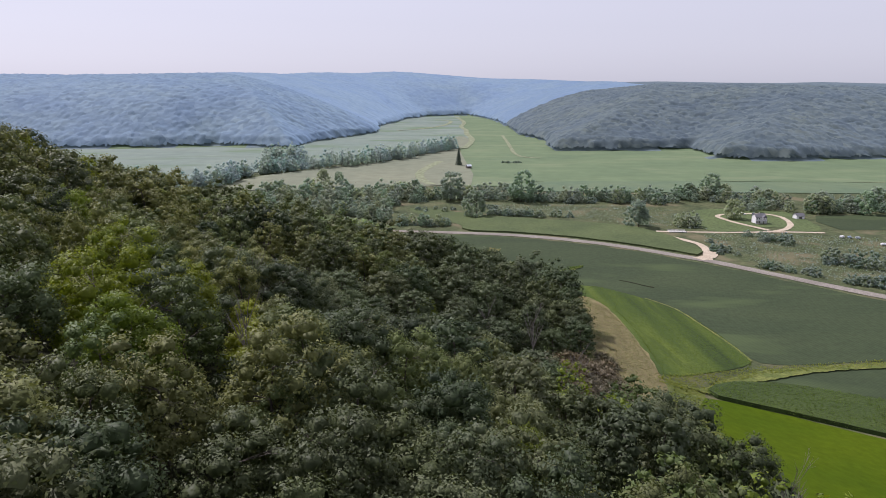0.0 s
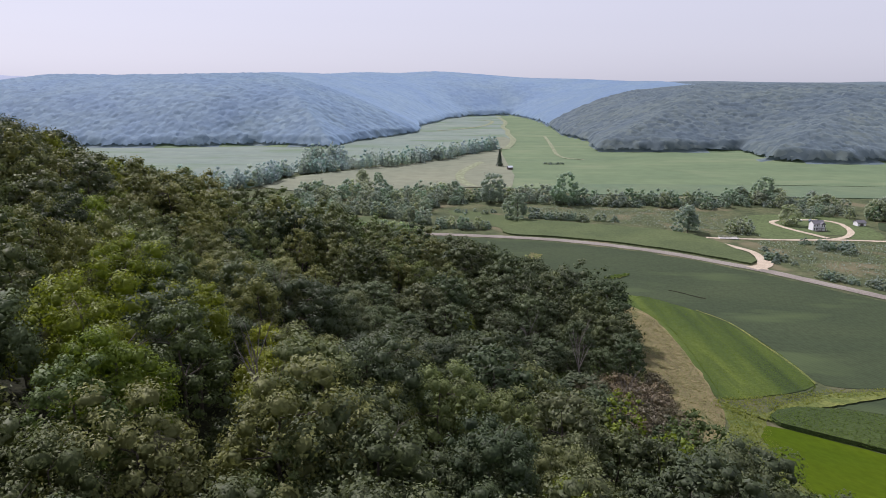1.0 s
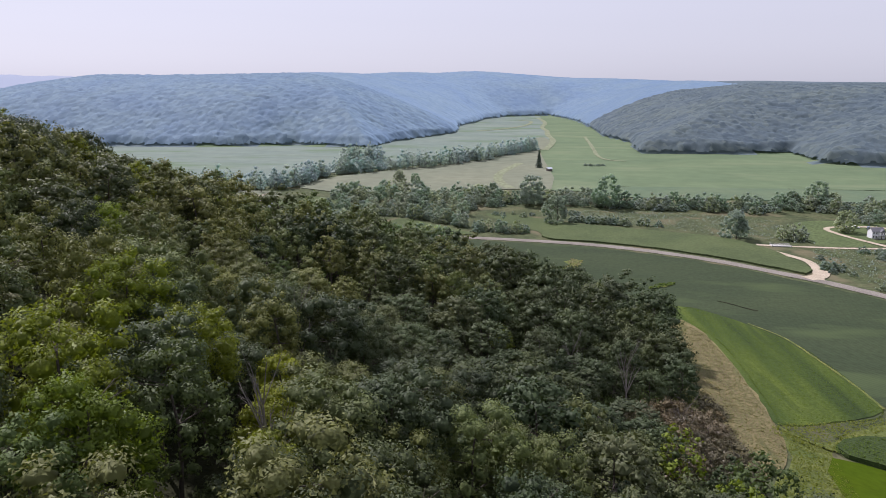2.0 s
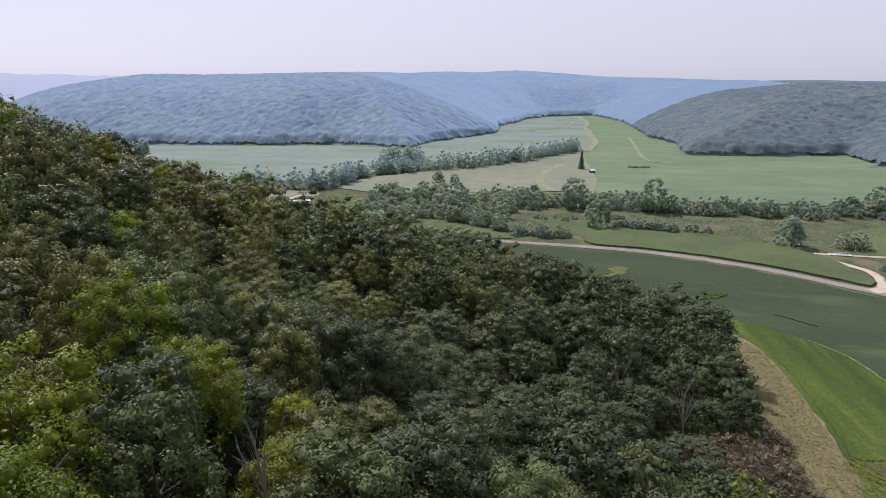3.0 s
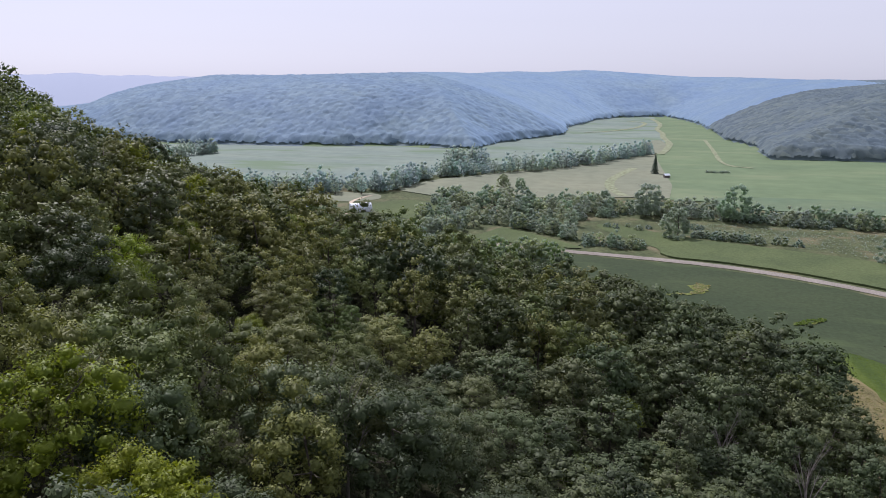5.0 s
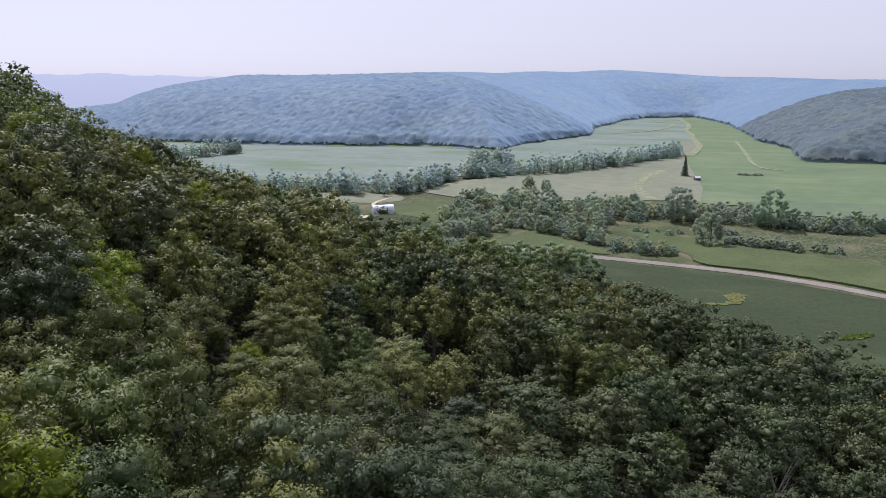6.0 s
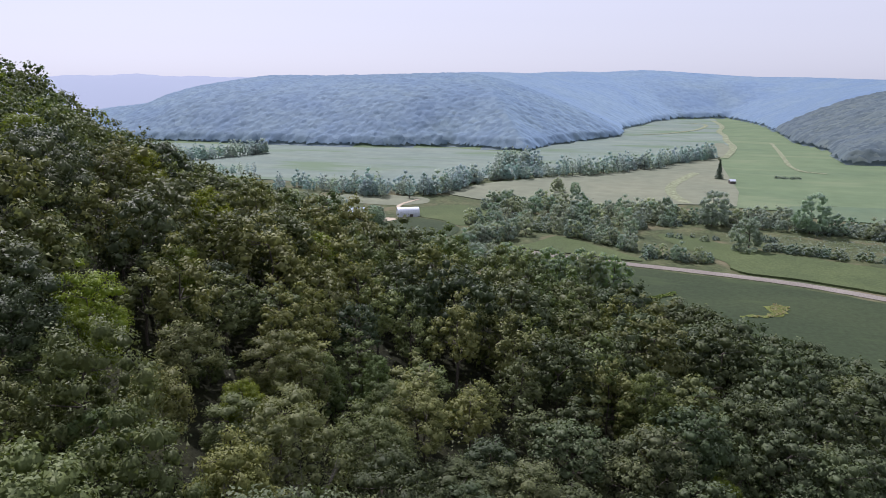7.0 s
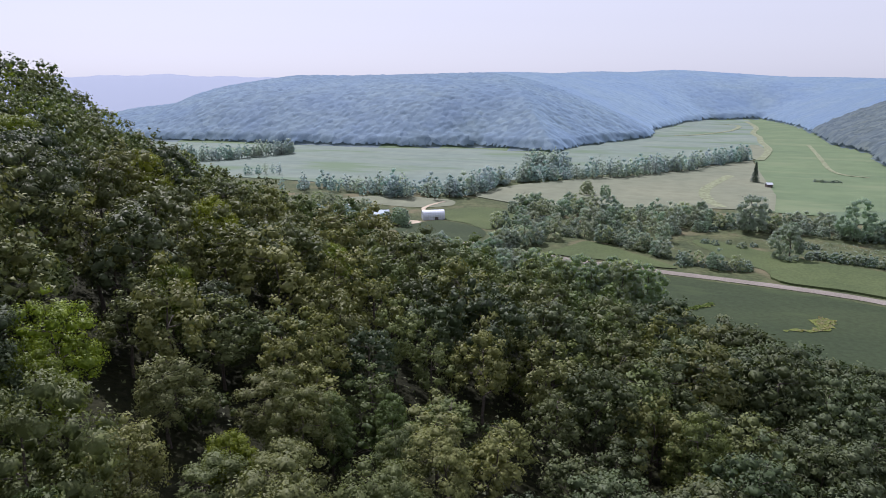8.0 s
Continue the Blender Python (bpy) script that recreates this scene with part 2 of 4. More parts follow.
M_FAR_HEAD = canopy_mat("haze-paled far woods canopy", [(0.0, (0.186, 0.272, 0.358)), (0.5, (0.211, 0.302, 0.390)), (1.0, (0.241, 0.337, 0.423))], (0.482, 0.691, 0.941))
M_WHITE = plain("white clapboard paint", (0.78, 0.78, 0.78), 0.6, 0, 0.06)
M_ROOF = plain("grey asphalt shingles", (0.13, 0.13, 0.14), 0.85)
M_BLUE = plain("blue-grey steel sheet", (0.35, 0.42, 0.52), 0.5, 0.2, 0.1)
M_STEEL = plain("galvanised steel sheet", (0.55, 0.59, 0.64), 0.45, 0.25, 0.08)
M_GLASS = plain("dark window glass", (0.03, 0.035, 0.04), 0.12, 0, 0.1)
M_TYRE = plain("black rubber", (0.02, 0.02, 0.02), 0.8)
M_CONCRETE = plain("concrete", (0.45, 0.44, 0.41), 0.85)
M_DARKWOOD = plain("weathered dark boards", (0.1, 0.085, 0.075), 0.85)


# ---- lie of the land ----
def smax(a, b, k):
    return 0.5 * (a + b + np.sqrt((a - b) ** 2 + k * k))


def smin(a, b, k):
    return -smax(-a, -b, k)


def spur(x, y):
    yc = np.interp(x, [-100, -60, -10, 40], [216, 222, 244, 248])
    p = 56.8 - 0.356 * x - 0.176 * y - 0.3 * ((y - yc) + np.sqrt((y - yc) ** 2 + 400))
    return smin(p, 150.0, 8)


# foot of the far wooded hills, a plateau cut by a side valley
FOOT = [(-1260, 2700), (-1260, 950), (-858, 945), (-598, 962), (-448, 968), (-333, 1002), (-215, 965), (-195, 1060),
        (-117, 1225), (-126, 1403), (-80, 1640), (-35, 1768), (69, 1830), (112, 1640), (127, 1453), (134, 1196), (159, 1088), (150, 940),
        (246, 935), (345, 955), (336, 832), (421, 819), (558, 850), (900, 835), (1700, 700), (1700, 2700)]


def inside_dist(poly, x, y):
    """Distance to the outline of poly, positive inside."""
    x, y = np.asarray(x, float), np.asarray(y, float)
    best = np.full(x.shape, 1e9)
    odd = np.zeros(x.shape, bool)
    for (ax, ay), (bx, by) in zip(poly, poly[1:] + poly[:1]):
        dx, dy = bx - ax, by - ay
        s = np.clip(((x - ax) * dx + (y - ay) * dy) / (dx * dx + dy * dy), 0, 1)
        best = np.minimum(best, np.hypot(x - ax - s * dx, y - ay - s * dy))
        cut = ((ay > y) != (by > y)) & (x < (bx - ax) * (y - ay) / (by - ay + 1e-12) + ax)
        odd ^= cut
    return np.where(odd, best, -best)


def wave(x, y, s, k=0.0):
    return np.sin(x / s + 1.3 * np.sin(y / s * 0.8 + k)) * np.cos(y / s * 1.1 + 1.7 * np.sin(x / s * 0.6 + 2 * k))


def plain_height(x, y):
    v = 0.006 * ((y - 620) + np.sqrt((y - 620) ** 2 + 150 ** 2))
    return smax(v, spur(x, y), 20)


def plateau_height(x, y, d):
    top = np.interp(x, [-900, -150, 150, 500], [106, 103, 84, 82]) + np.clip((y - 1500) / 600, 0, 1) * 9
    top = top * np.interp(x, [-1260, -1190, -1090, -1000, -930, -817], [0.05, 0.15, 0.42, 0.52, 0.86, 1.02])
    d = np.maximum(d, 0)
    d = d * (1 + 0.16 * wave(x, y, 130.0, 1.0))
    return (top - 3.5) * (1 - np.exp(-(d / 145.0) ** 1.3)) - 0.05 * np.maximum(d - 290, 0) + np.minimum(d / 120, 1) * 3.0 * wave(x, y, 150.0, 0.4)


def land(x, y):
    x, y = np.asarray(x, float), np.asarray(y, float)
    return plain_height(x, y) + plateau_height(x, y, inside_dist(FOOT, x, y))


def zed(x, y):
    return float(land(np.array([x]), np.array([y]))[0])


# ---- mesh helpers ----
def np_mesh(name, v, f, nrm=None, mat=None, smooth=False):
    v = np.ascontiguousarray(v, dtype=np.float32)
    f = np.ascontiguousarray(f, dtype=np.int32)
    me = bpy.data.meshes.new(name)
    me.vertices.add(len(v))
    me.vertices.foreach_set("co", v.ravel())
    me.loops.add(f.size)
    me.loops.foreach_set("vertex_index", f.ravel())
    me.polygons.add(len(f))
    me.polygons.foreach_set("loop_start", np.arange(0, f.size, f.shape[1], dtype=np.int32))
    me.polygons.foreach_set("use_smooth", np.full(len(f), smooth or nrm is not None))
    me.update(calc_edges=True)
    if nrm is not None:
        me.attributes.new("custom_normal", "FLOAT_VECTOR", "POINT").data.foreach_set("vector", np.ascontiguousarray(nrm, dtype=np.float32).ravel())
        me.update()
    if mat:
        me.materials.append(mat)
    return me


def part(name, bm, material, parent, label=""):
    me = bpy.data.meshes.new(name)
    bm.to_mesh(me)
    bm.free()
    me.materials.append(material)
    ob = new(name, me)
    ob.parent = parent
    return tagged(ob, label)


def child(name, me, parent, label=""):
    ob = new(name, me)
    ob.parent = parent
    return tagged(ob, label)


def box(bm, x0, x1, y0, y1, z0, z1):
    vs = [bm.verts.new(p) for p in ((x0, y0, z0), (x1, y0, z0), (x1, y1, z0), (x0, y1, z0), (x0, y0, z1), (x1, y0, z1), (x1, y1, z1), (x0, y1, z1))]
    for f in ((3, 2, 1, 0), (4, 5, 6, 7), (0, 1, 5, 4), (1, 2, 6, 5), (2, 3, 7, 6), (3, 0, 4, 7)):
        bm.faces.new([vs[i] for i in f])
    return bm


def box_bm(*a):
    return box(bmesh.new(), *a)


def curve_line(points, step, closed=False):
    """Points on a smooth line through the given ones."""
    p = [Vector((*q, 0)) for q in points]
    out = []
    n = len(p)
    for i in range(n if closed else n - 1):
        a, b, c, d = (p[(i + k) % n] if closed else p[min(max(i + k, 0), n - 1)] for k in (-1, 0, 1, 2))
        m = max(1, int((c - b).length / step))
        for j in range(m):
            s = j / m
            q = 0.5 * ((2 * b) + (c - a) * s + (2 * a - 5 * b + 4 * c - d) * s * s + (3 * b - a - 3 * c + d) * s ** 3)
            out.append((q.x, q.y))
    if not closed:
        out.append(points[-1])
    return out


def ribbon(name, points, width, mat, lift, rag=0.25, step=4.0):
    """A road: a strip of that width laid on the land, crowned, with ragged edges."""
    rnd = random.Random(len(points))
    line = curve_line(points, step)
    v, f = [], []
    cols = (-0.5, -0.25, 0.0, 0.25, 0.5)
    for i, (x, y) in enumerate(line):
        ax, ay = line[max(i - 1, 0)]
        bx, by = line[min(i + 1, len(line) - 1)]
        d = math.hypot(bx - ax, by - ay) or 1
        nx, ny = (by - ay) / d, -(bx - ax) / d
        for c in cols:
            w = width * c + (rnd.uniform(-rag, rag) if abs(c) == 0.5 else 0)
            px, py = x + nx * w, y + ny * w
            v.append((px, py, zed(px, py) + lift - 0.35 * abs(c) ** 2))
    for i in range(len(line) - 1):
        for k in range(4):
            a = i * 5 + k
            f.append((a, a + 5, a + 6, a + 1))
    return new(name, np_mesh(name, np.array(v), np.array(f), None, mat, True))


def field(name, points, mat, height, step=12.0, rag=0.6, closed_step=6.0, smooth_line=True):
    """A crop or meadow laid over the land: its top at that height, its sides down to the soil."""
    rnd = random.Random(name + str(len(points)))
    line = curve_line(points, closed_step, True) if smooth_line else points
    line = [(x + rnd.uniform(-rag, rag), y + rnd.uniform(-rag, rag)) for x, y in line]
    bm = bmesh.new()
    face = bm.faces.new([bm.verts.new((x, y, 0)) for x, y in line])
    bmesh.ops.triangulate(bm, faces=[face])
    xs, ys = [p[0] for p in line], [p[1] for p in line]
    for lo, hi, no in ((min(xs), max(xs), (1, 0, 0)), (min(ys), max(ys), (0, 1, 0))):
        k = lo + step
        while k < hi:
            bmesh.ops.bisect_plane(bm, geom=bm.verts[:] + bm.edges[:] + bm.faces[:], plane_co=(k * no[0], k * no[1], 0), plane_no=no)
            k += step
    if height > 0.5:
        rim = [e for e in bm.edges if e.is_boundary]
        made = bmesh.ops.extrude_edge_only(bm, edges=rim)["geom"]
        low = {v for v in made if isinstance(v, bmesh.types.BMVert)}
    else:
        low = set()
    vs = bm.verts[:]
    z = land([v.co.x for v in vs], [v.co.y for v in vs])
    for v, g in zip(vs, z):
        v.co.z = g - 0.3 if v in low else g + height + rnd.uniform(-0.06, 0.06) * min(height, 2)
    bmesh.ops.recalc_face_normals(bm, faces=bm.faces[:])
    if sum(f.normal.z for f in bm.faces) < 0:
        bmesh.ops.reverse_faces(bm, faces=bm.faces[:])
    me = bpy.data.meshes.new(name)
    bm.to_mesh(me)
    bm.free()
    me.materials.append(mat)
    return new(name, me)


# ---- ground, one sheet to the horizon ----
def grid_lines(spans):
    out = [spans[0][0]]
    for a, b, s in spans:
        out += list(np.linspace(a, b, max(2, int(round((b - a) / s)) + 1))[1:])
    return np.array(out)


gx = grid_lines([(-4900, -1200, 150), (-1200, -320, 22), (-320, 330, 7), (330, 1000, 22), (1000, 4900, 150)])
gy = grid_lines([(-4900, -400, 200), (-400, -20, 20), (-20, 460, 7), (460, 800, 12), (800, 1900, 20), (1900, 2700, 50), (2700, 4900, 150)])
X, Y = np.meshgrid(gx, gy)
Z = land(X, Y)
idx = np.arange(X.size).reshape(X.shape)
quads = np.stack([idx[:-1, :-1], idx[:-1, 1:], idx[1:, 1:], idx[1:, :-1]], -1).reshape(-1, 4)
ground = new("ground", np_mesh("ground", np.stack([X, Y, Z], -1).reshape(-1, 3), quads, None, M_MEADOW, True))
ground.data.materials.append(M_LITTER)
ground.data.materials.append(M_FAR_WOOD)
ground.data.materials.append(M_FAR_GREEN)
WOOD = [(75, -60), (60, 30), (52, 72), (48, 96), (42, 108), (40, 125), (38, 150), (42, 175), (45, 200), (45, 225), (42, 248), (33, 265), (26, 279), (19, 292), (5, 310), (-14, 312), (-26, 307), (-40, 316), (-60, 330), (-90, 344), (-130, 340), (-210, 320), (-420, 280), (-420, -60)]
mid = np.stack([X, Y], -1)
cx = (mid[:-1, :-1] + mid[1:, 1:]) / 2
foot = inside_dist(FOOT, cx[..., 0], cx[..., 1])
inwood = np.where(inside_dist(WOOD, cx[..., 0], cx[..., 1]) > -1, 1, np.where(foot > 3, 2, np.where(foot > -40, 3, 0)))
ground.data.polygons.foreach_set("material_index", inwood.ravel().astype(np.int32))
tagged(ground, "rough green meadow and dark woodland floor of the valley", "ground", kind="structure")

# ---- roads ----
ROAD = [(-170, 455), (-92, 433), (-40, 425), (2, 420), (41, 413), (74, 400), (104, 382), (129, 360), (142, 348), (160, 326), (177, 305), (195, 284), (228, 245), (265, 195), (300, 140)]
tagged(ribbon("road", ROAD, 7.0, M_ROAD, 0.3), "pale limestone gravel road curving between the crops", "road", kind="structure")
tagged(ribbon("driveway", [(142, 350), (146, 362), (150, 375), (151, 388), (146, 399), (141, 408)], 4.5, M_DRIVE, 0.36), "sandy gravel farm turning beside the road", "driveway", kind="structure")
tagged(ribbon("driveway_fan", [(137, 352), (145, 357), (151, 368)], 7.0, M_DRIVE, 0.42, 0.1, 2.0), "widened sandy gravel mouth of the farm turning", "driveway", kind="structure")
tagged(ribbon("driveway_lane", [(137, 425), (150, 423), (186, 421), (212, 423), (243, 420)], 3.4, M_DRIVE, 0.3), "pale straight gravel lane to the farmhouse", "lane", kind="structure")
tagged(ribbon("driveway_loop", [(209, 423), (222, 430), (234, 446), (240, 466), (239, 480), (230, 486), (216, 485), (202, 482), (196, 474), (199, 456), (205, 441), (211, 427)], 3.6, M_DRIVE, 0.34), "pale gravel loop drive round the farmhouse lawn", "driveway", kind="structure")

# ---- fields ----
def crop(name, pts, mat, h, label, **k):
    return tagged(field(name, pts, mat, h, **k), label, "field", kind="structure")


crop("field_soybean", [(-70, 421), (-36, 418), (2, 413), (38, 407), (70, 394), (100, 377), (124, 355), (138, 341), (155, 321), (172, 300), (190, 279), (222, 240), (257, 192), (230, 205), (190, 212), (146, 210), (117, 204), (103, 204), (98, 220), (96, 241), (93, 264), (84, 278), (66, 294), (48, 290), (34, 300), (18, 322), (-20, 348), (-48, 372), (-75, 395)],
     M_SOY, 0.13, "dark green soybean field below the woods", step=10)
crop("field_corn_strip", [(59, 281), (66.5, 261), (66.5, 227), (63.5, 192), (63, 180), (81, 190), (99, 203), (99.5, 218), (97.5, 240), (94.5, 263), (87, 278), (71, 297), (56, 300), (57, 290)],
     M_CORN, 0.2, "bright green corn strip beside the dry grass", step=7, rag=0.4)
crop("field_dry_grass", [(60, 281), (67, 262), (67, 228), (64.5, 192), (62, 177), (58, 160), (52, 147), (45, 138), (40, 150), (42, 181), (44, 215), (52, 245)],
     M_TAN, 0.25, "tan dry grass strip along the woods", step=7, rag=0.7)
crop("field_rough_grass", [(46, 137), (55, 150), (60, 166), (63, 178), (71, 171), (69, 161), (65, 142), (63, 122), (53, 100), (44, 108)], M_WEEDS, 0.1, "yellow-green rough grass between hay and woods", step=7)
crop("field_corn_dark", [(73, 171), (84, 181), (104, 183), (127, 176), (172, 166), (215, 150), (215, 110), (165, 130), (111, 154), (91, 162), (74, 167)],
     M_CORN_DARK, 1.2, "dark green corn field beside the hay meadow", step=8, rag=0.4)
crop("field_soybean_small", [(90, 188), (106, 193), (118, 199), (146, 206), (200, 208), (250, 185), (216, 153), (172, 169), (127, 179), (104, 186)],
     M_SOY, 0.13, "dark green soybean strip beyond the ditch", step=10)
crop("field_hay", [(69, 165), (91, 160), (110, 152), (164, 128), (240, 90), (240, 0), (110, 0), (82, 60), (66, 108), (62, 131), (64, 155)],
     M_HAY, 0.3, "smooth bright green hay meadow", step=9)
crop("field_corn_roadside", [(16, 425.5), (42, 420), (76, 407), (106, 389.5), (130, 369), (140, 360), (145, 367), (146, 378), (144, 392), (139, 412), (119, 441), (69, 461), (36, 471), (22, 462), (13, 446)],
     M_CORN_MID, 1.0, "green corn field across the road", step=12, rag=0.5)
crop("field_green", [(14, 431), (11, 447), (-4, 464), (-22, 492), (-25, 507), (-8, 506), (10, 493), (30, 481), (35, 473), (20, 461), (15, 446)], M_CORN_MID, 0.2, "light green grass field beside the creek trees", step=10)
crop("field_corn_creek", [(-98, 441), (-93, 456), (-84, 479), (-64, 466), (-30, 434), (-60, 436)], M_CORN_MID, 0.5, "small green corn field by the creek trees", step=10)
crop("field_farm_soybean", [(-204, 466), (-203, 482), (-192, 505), (-172, 501), (-151, 486), (-146, 462), (-161, 436), (-185, 445)], M_SOY, 0.3, "dark green soybean plot below the machine shed", step=10)
crop("field_pasture", [(-192, 512), (-200, 530), (-196, 552), (-176, 566), (-150, 556), (-138, 520), (-141, 494), (-150, 489), (-172, 505)], M_CORN_MID, 0.25, "bright green pasture beside the machine shed", step=10)
crop("field_dry_pasture", [(-300, 560), (-275, 590), (-240, 592), (-212, 588), (-204, 566), (-222, 548), (-260, 548)], M_FAR_TAN, 0.25, "tan dry pasture behind the farmyard", step=12)
crop("field_lawn", [(172, 425), (186, 424.5), (205, 427), (200, 445), (193, 470), (198, 486), (216, 489), (233, 490), (243, 482), (244, 462), (236, 442), (224, 427), (238, 424), (250, 440), (250, 500), (190, 500), (172, 460)],
     M_LAWN, 0.12, "mown green lawn round the farmhouse", step=10)
crop("field_east_soybean", [(259, 428), (320, 428), (460, 430), (470, 520), (340, 486), (300, 480), (268, 478), (256, 456)], M_SOY, 0.2, "dark soybean field beyond the farmhouse", step=16, smooth_line=False)
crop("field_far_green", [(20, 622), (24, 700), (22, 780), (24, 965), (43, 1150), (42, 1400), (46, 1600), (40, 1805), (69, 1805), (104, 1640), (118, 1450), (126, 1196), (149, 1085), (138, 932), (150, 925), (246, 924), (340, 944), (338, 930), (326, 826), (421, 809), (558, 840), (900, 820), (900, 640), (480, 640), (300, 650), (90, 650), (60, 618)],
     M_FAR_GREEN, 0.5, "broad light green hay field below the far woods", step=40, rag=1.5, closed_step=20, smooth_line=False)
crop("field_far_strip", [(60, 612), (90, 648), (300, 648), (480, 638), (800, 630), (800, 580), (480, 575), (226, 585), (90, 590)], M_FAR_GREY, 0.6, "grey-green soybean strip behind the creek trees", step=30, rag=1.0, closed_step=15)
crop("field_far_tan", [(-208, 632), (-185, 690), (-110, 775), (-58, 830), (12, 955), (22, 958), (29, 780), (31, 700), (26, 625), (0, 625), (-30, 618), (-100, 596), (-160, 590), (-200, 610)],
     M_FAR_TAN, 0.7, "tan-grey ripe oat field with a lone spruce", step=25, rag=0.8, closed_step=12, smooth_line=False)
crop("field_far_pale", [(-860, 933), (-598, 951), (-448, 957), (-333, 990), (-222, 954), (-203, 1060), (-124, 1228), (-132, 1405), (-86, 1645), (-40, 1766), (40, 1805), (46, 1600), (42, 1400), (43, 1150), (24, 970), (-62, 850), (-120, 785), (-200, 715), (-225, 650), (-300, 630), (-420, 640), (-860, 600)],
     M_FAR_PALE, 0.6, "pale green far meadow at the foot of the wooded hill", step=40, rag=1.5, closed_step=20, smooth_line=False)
tagged(ribbon("track_pale", [(-3, 816), (-14, 770), (-23, 723), (-24, 690), (-20, 660), (-10, 628)], 9.0, M_TRACK, 0.95, 0.35, 4.0), "pale grassy track through the oat field", "track", kind="structure")
tagged(ribbon("track_far", [(34, 1727), (45, 1600), (46, 1500), (37, 1400), (44, 1300), (42, 1226), (47, 1120), (41, 1040), (30, 965)], 9.0, M_TRACK, 1.1, 0.5, 12), "pale grass strip up the side valley", "track", kind="structure")
tagged(ribbon("track_bend", [(-88, 1297), (-48, 1333), (-2, 1427), (16, 1530), (14, 1589), (-18, 1634)], 8.0, M_TRACK, 1.1, 0.5, 12), "pale grass line bending across the far meadow", "track", kind="structure")
crop("field_fallow", [(20, 1000), (10, 1060), (20, 1150), (36, 1165), (43, 1056), (38, 985), (28, 968)], M_FAR_TAN, 0.9, "grey-tan fallow patch in the side valley", step=25, rag=1.5)
tagged(ribbon("grass_margin", [(100, 204), (100, 219), (98, 241), (95, 264), (87.5, 279)], 0.9, M_WEEDS, 0.36, 0.12, 3.0), "light green grass margin between corn and soybeans", "grass", kind="structure")
tagged(ribbon("track_hay", [(103, 1188), (99, 1022), (95, 900), (105, 855), (122, 846)], 5.0, M_TRACK, 0.95, 0.4, 10), "pale wheel track in the far hay field", "track", kind="structure")
tagged(ribbon("farm_track", [(-205, 522), (-217, 540), (-220, 556), (-216, 580)], 3.2, M_DRIVE, 0.5), "pale dirt track through the farm pasture", "track", kind="structure")
tagged(ribbon("gully", [(84, 309), (89, 305), (93, 300), (97, 297)], 1.0, M_LITTER, 0.32, 0.3, 2.0), "dark washed-out gully line in the soybeans", "gully", kind="structure")
for nm, pts in (("weeds_ditch", [(62, 178), (70, 172), (84, 185), (100, 196), (117, 201), (146, 207), (200, 210), (200, 206), (146, 203), (118, 197), (105, 191), (88, 182), (72, 169)]),
                ("weeds_patch", [(13, 353), (19, 358), (24, 361), (23, 370), (27, 375), (32, 373), (31, 366), (28, 360), (25, 357), (20, 355)]),
                ("weeds_patch_edge", [(58, 325), (62, 330), (67, 332), (71, 336), (72, 334), (67, 329), (62, 326)]),
                ("weeds_patch_grove", [(-25, 366), (-19, 371), (-13, 379), (-12, 378), (-16, 371), (-20, 367)])):
    tagged(field(nm, pts, M_WEEDS, 0.5 if "ditch" in nm else 0.36, 5, 0.35 if "ditch" in nm else 1.5, 1.5), "yellow-green weeds among the crops", "weeds", kind="stuff")

# ---- trees ----
def leaf_quads(rng, centres, normals, size, soft=None, share=0.0):
    """Small folded leaf sprays at the centres, turned to the normals."""
    n = len(centres)
    nrm = normals / (np.linalg.norm(normals, axis=1, keepdims=True) + 1e-9)
    a = np.cross(nrm, rng.normal(size=(n, 3)))
    a /= np.linalg.norm(a, axis=1, keepdims=True) + 1e-9
    b = np.cross(nrm, a)
    s = size * rng.uniform(0.6, 1.35, (n, 1))
    w = s * rng.uniform(0.5, 0.85, (n, 1))
    droop = nrm * s * rng.uniform(-0.35, 0.1, (n, 1))
    v = np.stack([centres - a * s + droop, centres + b * w * 1.6, centres + a * s - b * w * 0.4 + droop], 1).reshape(-1, 3)
    f = np.arange(3 * n).reshape(-1, 3)[:, [0, 2, 1]]
    if soft is None:
        return v, f, None
    turned = (nrm * soft).sum(axis=1) < 0
    f[turned] = f[turned][:, [0, 2, 1]]
    nrm = np.where(turned[:, None], -nrm, nrm)
    q = soft / (np.linalg.norm(soft, axis=1, keepdims=True) + 1e-9) * share + nrm * (1 - share)
    q /= np.linalg.norm(q, axis=1, keepdims=True) + 1e-9
    return v, f, np.repeat(q, 3, axis=0)


def round_form(level):
    """A unit sphere of 8 * 4 ** level triangles."""
    v = [Vector(p) for p in ((1, 0, 0), (0, 1, 0), (-1, 0, 0), (0, -1, 0), (0, 0, 1), (0, 0, -1))]
    f = [(0, 1, 4), (1, 2, 4), (2, 3, 4), (3, 0, 4), (1, 0, 5), (2, 1, 5), (3, 2, 5), (0, 3, 5)]
    for _ in range(level):
        halves, g = {}, []
        for t in f:
            m = []
            for a, b in ((t[0], t[1]), (t[1], t[2]), (t[2], t[0])):
                k = (min(a, b), max(a, b))
                if k not in halves:
                    halves[k] = len(v)
                    v.append((v[a] + v[b]).normalized())
                m.append(halves[k])
            g += [(t[0], m[0], m[2]), (m[0], t[1], m[1]), (m[2], m[1], t[2]), tuple(m)]
        f = g
    return np.array([tuple(p) for p in v]), np.array(f)


FORMS = [round_form(0), round_form(1)]


